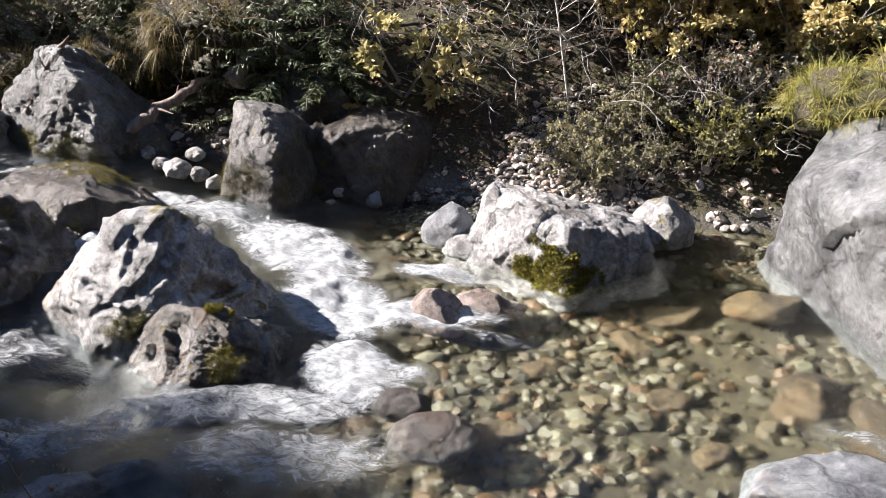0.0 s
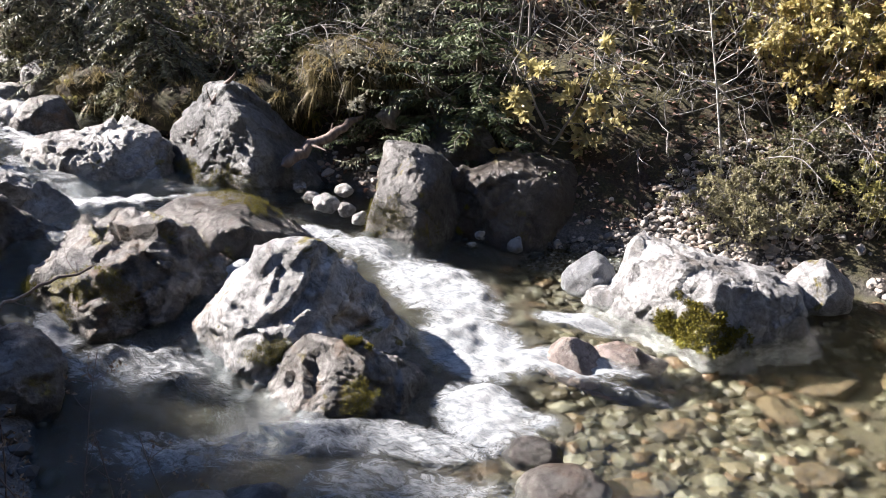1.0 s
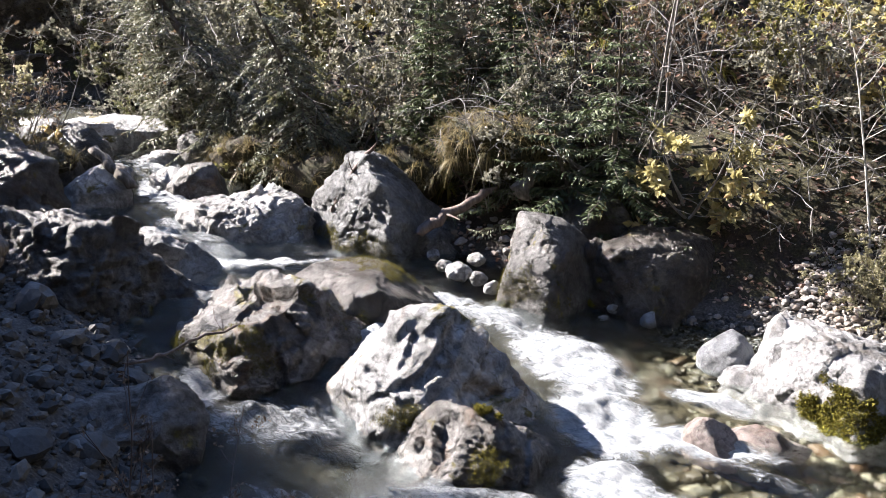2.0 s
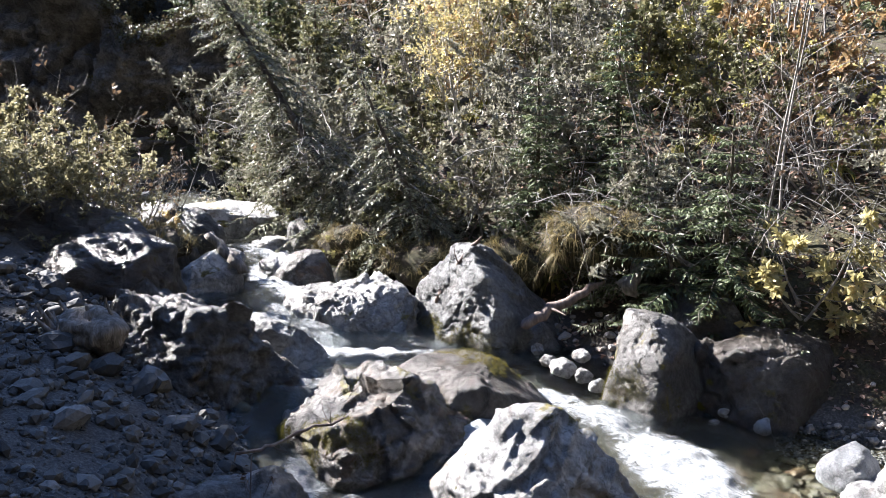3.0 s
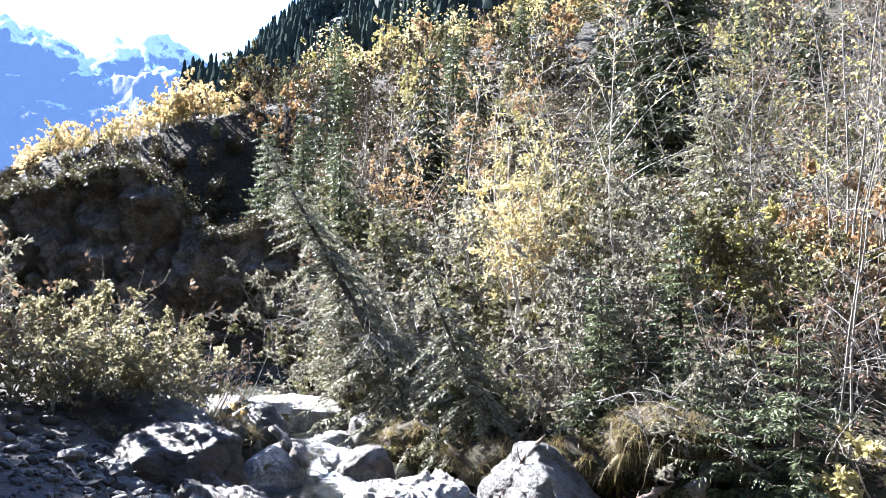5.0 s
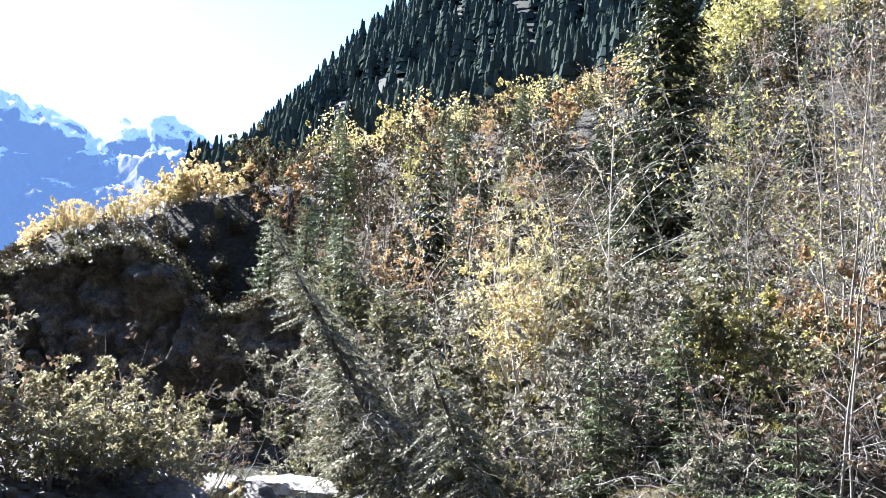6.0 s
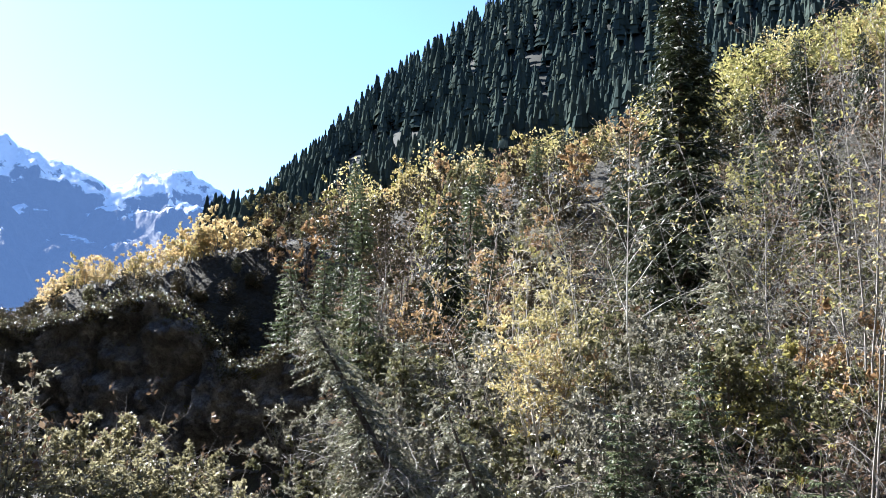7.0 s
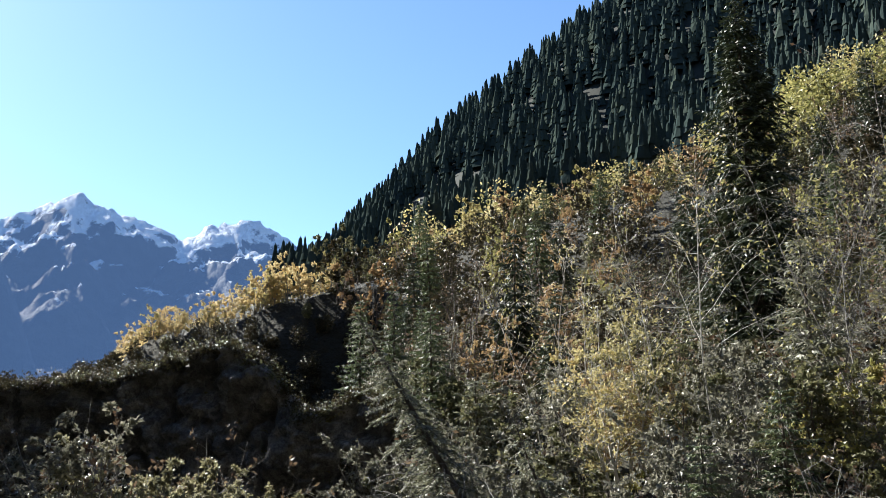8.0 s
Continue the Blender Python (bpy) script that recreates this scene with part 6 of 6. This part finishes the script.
# large stones lying in the pool
for k, (x, y, s, t) in enumerate(((2.35, 5.05, 0.30, 40), (1.35, 5.75, 0.18, 110), (1.75, 6.15, 0.22, 10), (2.75, 4.75, 0.26, 80), (1.45, 5.0, 0.17, 0), (0.3, 4.6, 0.2, 30), (1.6, 4.45, 0.15, 60), (0.65, 5.35, 0.16, 20), (-0.45, 6.95, 0.16, 0), (0.05, 6.75, 0.14, 50))):
    boulder("stone", (x, y, ground_at(x, y) + s * 0.2), (s * 1.25, s * 0.75, s * 0.5), 640 + k, M_OCHRE, "ochre stone under the clear water", turn=t, category="stone", group="stones under water", sub=4, facets=8, rough=0.14)


# ---------------------------------------------------------------- turf, moss, litter and wood
def turf_bank(name, at, half, seed, label, tufts, mat=None, hang=0.5, height=0.4):
    """An earth hummock overgrown with grass that hangs over its edge."""
    v, f = rock_shape(half, seed, facets=3, rough=0.16, sub=4)
    root = put(name, mesh_arrays(name, v, f, (M_GROUND,)), None, label, "turf bank")
    root.matrix_world = pose(*at)
    rs = np.random.RandomState(seed)
    V, F, b = [], [], 0
    for _ in range(tufts):
        k = rs.randint(len(v))
        p = v[k]
        if p[2] < -0.25 * half[2]:
            continue
        n = p / np.asarray(half)
        tv, tf = tuft_arrays(rs, 30, height * rs.uniform(0.5, 1.2), 0.09, hang * (0.2 + 1.1 * (p[2] < 0.4 * half[2]) * rs.rand()), (n[0] * 0.3 + rs.normal() * 0.35, n[1] * 0.3 + rs.normal() * 0.35), 0.0024)
        V.append(tv + p)
        F.append(tf + b)
        b += len(tv)
    put("grass", mesh_arrays("grass", np.concatenate(V), np.concatenate(F), (mat or M_DRYGRASS,), shade=False), root, kind="stuff")
    return root


def polar_z(az, D, z):
    return D * math.sin(radians(az)), D * math.cos(radians(az)), z


turf_bank("turf_bank", polar_z(-14.4, 9.5, 1.42), (0.72, 0.42, 0.34), 3, "overhanging bank of earth and roots with dry hanging grass", 420, hang=0.7, height=0.19)
turf_bank("turf_bank", polar_z(-24.6, 10.25, 0.98), (0.75, 0.35, 0.30), 4, "grassy bank edge above the pale slab", 200, hang=0.3, height=0.26)
turf_bank("turf_bank", polar_z(-29.0, 11.0, 1.05), (0.7, 0.35, 0.30), 5, "grassy bank edge with yellow-green tufts", 170, hang=0.3, height=0.26)
turf_bank("turf_bank", polar_z(-20.6, 9.85, 1.08), (0.5, 0.32, 0.30), 6, "dry grass hanging over the bank behind the spire", 140, hang=0.5, height=0.26)
turf_bank("turf_bank", (3.45, 7.15, 1.20), (0.70, 0.50, 0.26), 7, "green and yellow grass on top of the huge boulder", 380, mat=M_TURFGREEN, hang=0.15, height=0.26)
turf_bank("turf_bank", (4.3, 7.3, 1.35), (0.8, 0.6, 0.32), 8, "grass cushion behind the huge boulder", 260, mat=M_TURFGREEN, hang=0.15, height=0.26)
turf_bank("turf_bank", polar_z(-42.2, 10.9, 1.2), (0.45, 0.4, 0.22), 9, "tuft of straw-coloured grass on the shady bank", 120, hang=0.1, height=0.32)
turf_bank("turf_bank", polar_z(-45.5, 10.4, 1.2), (0.6, 0.4, 0.22), 10, "reddish dry grass below the bushes", 130, hang=0.1, height=0.30)
for k in range(46):
    az, D = rng.uniform(-34, 26), rng.uniform(9.8, 15)
    x, y, z = polar(az, D)
    if k < 4:
        tuft_shapes = [] if k == 0 else tuft_shapes
        ob = grass_tuft("grass_tuft", 700 + k, 170, 0.34, 0.3, 0.2, (M_DRYGRASS, M_TURFGREEN)[k % 2], label="tuft of dry grass among the shrubs")
        tuft_shapes.append(ob)
        ob.matrix_world = pose(x, y, z)
    else:
        copy_thing(tuft_shapes[k % 4], pose(x, y, z, 0, 0, rng.uniform(0, 360)))


def moss_patch(key, centre, reach, number, seed, label, mat=None, length=(0.005, 0.015)):
    """Moss growing on a boulder round a place: short shoots standing off the stone, thinning out unevenly at the edge."""
    p, n = BOULDER[key]
    rs = np.random.RandomState(seed)
    d = np.linalg.norm((p - np.array(centre)) / np.array(reach), axis=1) + 0.8 * fbm(p, 8.0, 4)
    k = np.nonzero(d < 0.9)[0]
    if len(k) == 0:
        k = np.argsort(d)[:40]
    k = k[rs.randint(0, len(k), number)]
    L = rs.uniform(length[0], length[1], number)
    way = n[k] + rs.normal(size=(number, 3)) * 0.6 + np.array([0, 0, 0.15])
    way /= np.linalg.norm(way, axis=1, keepdims=True)
    c = p[k] + rs.normal(size=(number, 3)) * 0.012 + way * L[:, None] * 0.3
    v, f = leaf_arrays(c, way, L, 0.55, rs)
    put("moss", mesh_arrays("moss", v, f, (mat or M_MOSS,), shade=False), None, label, "moss", "", "moss on boulders")


moss_patch("block", (0.85, 6.38, 0.10), (0.34, 0.2, 0.20), 10000, 1, "olive moss hanging at the waterline of the block", length=(0.008, 0.03))
moss_patch("dark", (-1.33, 4.83, 0.16), (0.10, 0.12, 0.12), 2400, 3, "bright yellow-green moss patch on dark rock")
moss_patch("dark", (-1.40, 5.1, 0.46), (0.36, 0.16, 0.06), 3200, 4, "olive moss along the crest of the dark rock")
moss_patch("white", (-2.0, 5.12, 0.28), (0.20, 0.14, 0.10), 3000, 11, "brownish moss in a hollow of the white boulder")
moss_patch("brown", (-4.05, 5.5, 0.40), (0.16, 0.2, 0.24), 4400, 5, "yellow-green moss on the brown boulder's flank")
moss_patch("brown", (-3.35, 5.45, 0.42), (0.30, 0.14, 0.20), 5200, 6, "dark moss patch on the brown boulder")
moss_patch("spire", (-3.95, 8.3, 0.58), (0.22, 0.2, 0.14), 3000, 7, "moss patch at the foot of the spire")
moss_patch("spire", (-3.35, 8.05, 0.52), (0.30, 0.2, 0.14), 3600, 8, "moss patch at the foot of the spire")
moss_patch("ledge", (-3.0, 6.5, 0.36), (0.16, 0.15, 0.14), 2800, 9, "yellow-green moss on the dark ledge")
moss_patch("ledge", (-2.75, 7.35, 0.62), (0.75, 0.3, 0.12), 5200, 12, "dark moss along the back edge of the ledge")
moss_patch("split", (-1.25, 7.72, 0.32), (0.14, 0.2, 0.40), 6000, 13, "yellow-green moss covering the edge of the split boulder")
moss_patch("round", (-1.75, 7.6, 0.42), (0.35, 0.25, 0.20), 4400, 14, "brown moss on the flank of the rounded boulder")
moss_patch("rear", (-1.35, 8.85, 1.0), (0.45, 0.3, 0.12), 3200, 10, "moss and sedum on top of the grey boulder")


def build_litter():
    rs = np.random.RandomState(5)
    n = 9000
    az = np.radians(rs.uniform(-34, 28, n))
    D = rs.uniform(8.2, 13, n)
    x, y = D * np.sin(az), D * np.cos(az)
    ok = ~in_polygon(x, y, STREAM)
    x, y = x[ok], y[ok]
    z = ground_height(x, y) + rs.uniform(0.005, 0.03, len(x))
    d = rs.normal(size=(len(x), 3)) * np.array([1, 1, 0.35])
    v, f = leaf_arrays(np.stack([x, y, z], -1), d, rs.uniform(0.03, 0.09, len(x)), 0.6, rs)
    put("leaf_litter", mesh_arrays("leaf_litter", v, f, (M_LITTER,), shade=False), None, "fallen brown and pinkish leaves covering the slope", "leaf litter", "stuff")


build_litter()


def log(name, a, b, r, seed, label, mat, knots=2):
    """A broken trunk with stubs of branches and splintered ends."""
    rs = np.random.RandomState(seed)
    a, b = np.array(a, float), np.array(b, float)
    L = np.linalg.norm(b - a)
    p = a + (b - a) * np.linspace(0, 1, 12)[:, None] + rs.normal(size=(12, 3)) * 0.02 * L
    rad = r * (1 - 0.35 * np.linspace(0, 1, 12)) * rs.uniform(0.88, 1.1, 12)
    rad[0] *= 0.08
    rad[-1] *= 0.08
    v, f = tube_arrays([(p, rad)], 12)
    v = v + (fbm(v, 9.0, 3) * r * 0.25)[:, None] * rs.normal(size=3)
    root = put(name, mesh_arrays(name, v, f, (mat,)), None, label, "log")
    for k in range(knots):
        i = rs.randint(2, 10)
        q = wander(p[i], rs.normal(size=3) + np.array([0, 0, 0.4]), L * rs.uniform(0.12, 0.3), 5, rs, 0.2)
        v, f = tube_arrays([(q, np.linspace(rad[i] * 0.4, rad[i] * 0.08, 5))], 6)
        put("branch_stub", mesh_arrays("branch_stub", v, f, (mat,)), root)
    return root


log("log", (-2.95, 8.15, 0.72), (-2.25, 8.85, 1.08), 0.06, 1, "weathered driftwood log wedged between boulders", M_TWIGDARK)
log("log", (-2.05, 8.75, 1.0), (-1.95, 9.0, 1.25), 0.10, 2, "short broken stump behind the boulders", M_DEADWOOD, 1)
log("log", polar_z(-36.8, 10.2, 0.98), polar_z(-39.3, 10.7, 1.42), 0.07, 3, "pale driftwood plank leaning on dark rocks", M_DEADWOOD, 0)
log("snag", polar_z(-34.7, 27.5, 5.2), polar_z(-33.7, 27.8, 7.2), 0.22, 4, "broken pale dead trunk leaning on the slope", M_DEADWOOD, 2)
log("log", polar_z(-8.5, 9.2, 1.1), polar_z(-14.0, 9.6, 2.05), 0.035, 5, "thin dead trunk leaning across the young spruces", M_DEADWOOD, 4)
log("log", polar_z(-17.6, 10.6, 1.7), polar_z(-19.3, 10.4, 1.95), 0.03, 6, "short pale dead branch sticking out", M_DEADWOOD, 1)
log("root", (-4.0, 8.45, 0.75), (-3.45, 8.5, 1.55), 0.03, 7, "dead root running down the side of the spire", M_TWIGDARK, 3)


def stump(at, seed):
    """A torn stump: a hollow shell of splinters over a root plate."""
    rs = np.random.RandomState(seed)
    root = thing("tree_stump", at, "torn grey tree stump lying on the shady bank", "stump")
    V, F, b = [], [], 0
    for k in range(26):
        a = rs.uniform(-0.6, 3.6)
        r = rs.uniform(0.12, 0.3)
        p = wander((math.cos(a) * r, math.sin(a) * r * 0.6, -0.12), (math.cos(a) * 0.3 - 0.25, math.sin(a) * 0.2, 1), rs.uniform(0.2, 0.42), 5, rs, 0.12)
        v, f = tube_arrays([(p, np.linspace(0.045, 0.012, 5) * rs.uniform(0.7, 1.3))], 5)
        V.append(v)
        F.append(f + b)
        b += len(v)
    put("splintered_wood", mesh_arrays("splintered_wood", np.concatenate(V), np.concatenate(F), (M_DEADWOOD,)), root, kind="stuff")
    v, f = rock_shape((0.36, 0.22, 0.2), seed, facets=4, rough=0.2, sub=4)
    put("root_plate", mesh_arrays("root_plate", v, f, (M_DEADWOOD,)), root)


stump((-5.55, 5.2, 1.12), 31)


def hanging_twigs(seed, az, D, z, number, length, label):
    rs = np.random.RandomState(seed)
    at = polar_z(az, D, z)
    root = thing("dead_brushwood", at, label, "brushwood")
    paths = []
    for _ in range(number):
        a = rs.uniform(0, 6.28)
        p = wander(rs.normal(size=3) * np.array([0.5, 0.25, 0.2]), (math.cos(a), math.sin(a) - 0.5, rs.uniform(-0.6, 0.8)), length * rs.uniform(0.4, 1.1), 7, rs, 0.16, -0.06)
        paths.append((p, np.linspace(0.007, 0.002, 7)))
        for _ in range(3):
            i = rs.randint(1, 6)
            q = wander(p[i], rs.normal(size=3) + np.array([0, -0.3, -0.3]), length * 0.3, 4, rs, 0.2, -0.05)
            paths.append((q, np.linspace(0.004, 0.0015, 4)))
    v, f = tube_arrays(paths, 3)
    put("twig_tangle", mesh_arrays("twig_tangle", v, f, (M_TWIG,)), root, kind="stuff")


hanging_twigs(1, 0.5, 8.9, 1.7, 26, 0.8, "tangle of bare pale twigs hanging over the hollow")
hanging_twigs(2, -3.5, 9.2, 2.1, 26, 0.9, "tangle of bare grey twigs above the hollow")
hanging_twigs(3, 5.5, 8.9, 1.2, 22, 0.8, "tangle of thin bare twigs on the dark slope")
hanging_twigs(4, 14.5, 8.7, 0.95, 24, 0.7, "brown bramble twigs above the stones")
hanging_twigs(5, 18.0, 8.6, 0.95, 22, 0.7, "brown bramble twigs beside the huge boulder")
hanging_twigs(10, -14.2, 9.25, 1.75, 40, 0.5, "dead twigs and roots hanging from the overhanging bank")
hanging_twigs(6, -10.0, 9.6, 1.7, 24, 0.7, "bare twigs among the young spruces")
hanging_twigs(7, -21.0, 10.2, 1.9, 26, 0.9, "bare drooping twigs beside the leaning spruce")
hanging_twigs(8, -30.5, 11.5, 2.3, 30, 1.1, "grey dead twigs on the leaning spruce")
hanging_twigs(9, -36.0, 13.0, 2.6, 30, 1.0, "grey dead twigs in front of the cliff")
# a thin bare branch reaching over the shady channel
log("fallen_branch", (-3.55, 4.35, 0.72), (-3.1, 5.05, 0.86), 0.012, 8, "thin bare branch reaching over the water", M_TWIGDARK, 5)


# ---------------------------------------------------------------- dry stalks on the near bank
def weed_stalk(seed, x, y, h, label="dark dry weed stalk on the near bank"):
    rs = np.random.RandomState(seed)
    root = thing("weed_stalk", (x, y, ground_at(x, y)), label, "weed", "dry weed stalks")
    p = wander((0, 0, -0.05), (rs.normal() * 0.12, rs.normal() * 0.12, 1), h, 9, rs, 0.05)
    v, f = tube_arrays([(p, np.linspace(0.005, 0.0018, 9))], 5)
    put("stalk", mesh_arrays("stalk", v, f, (M_TWIGDARK,)), root)
    paths, ends = [], []
    for k in range(12):
        i = rs.randint(3, 8)
        q = wander(p[i], (rs.normal(), rs.normal(), 0.9), h * rs.uniform(0.06, 0.18), 4, rs, 0.2, 0.1)
        paths.append((q, np.linspace(0.0025, 0.001, 4)))
        ends.append(q[-1])
    v, f = tube_arrays(paths, 3)
    put("side_shoot", mesh_arrays("side_shoot", v, f, (M_TWIGDARK,)), root, kind="stuff")
    e = np.repeat(np.array(ends), 6, 0) + rs.normal(size=(72, 3)) * 0.012
    v, f = leaf_arrays(e, rs.normal(size=(72, 3)), rs.uniform(0.012, 0.03, 72), 0.5, rs)
    put("seed_head", mesh_arrays("seed_head", v, f, (M_BROWNLEAF,), shade=False), root, kind="stuff")


for k, (x, y, h) in enumerate(((-1.78, 2.55, 1.15), (-1.62, 2.62, 0.95), (-1.95, 2.75, 1.05), (-2.25, 2.7, 0.9), (-1.48, 2.7, 1.0), (-2.1, 2.45, 1.2), (-2.5, 2.9, 0.8))):
    weed_stalk(900 + k, x, y, h)
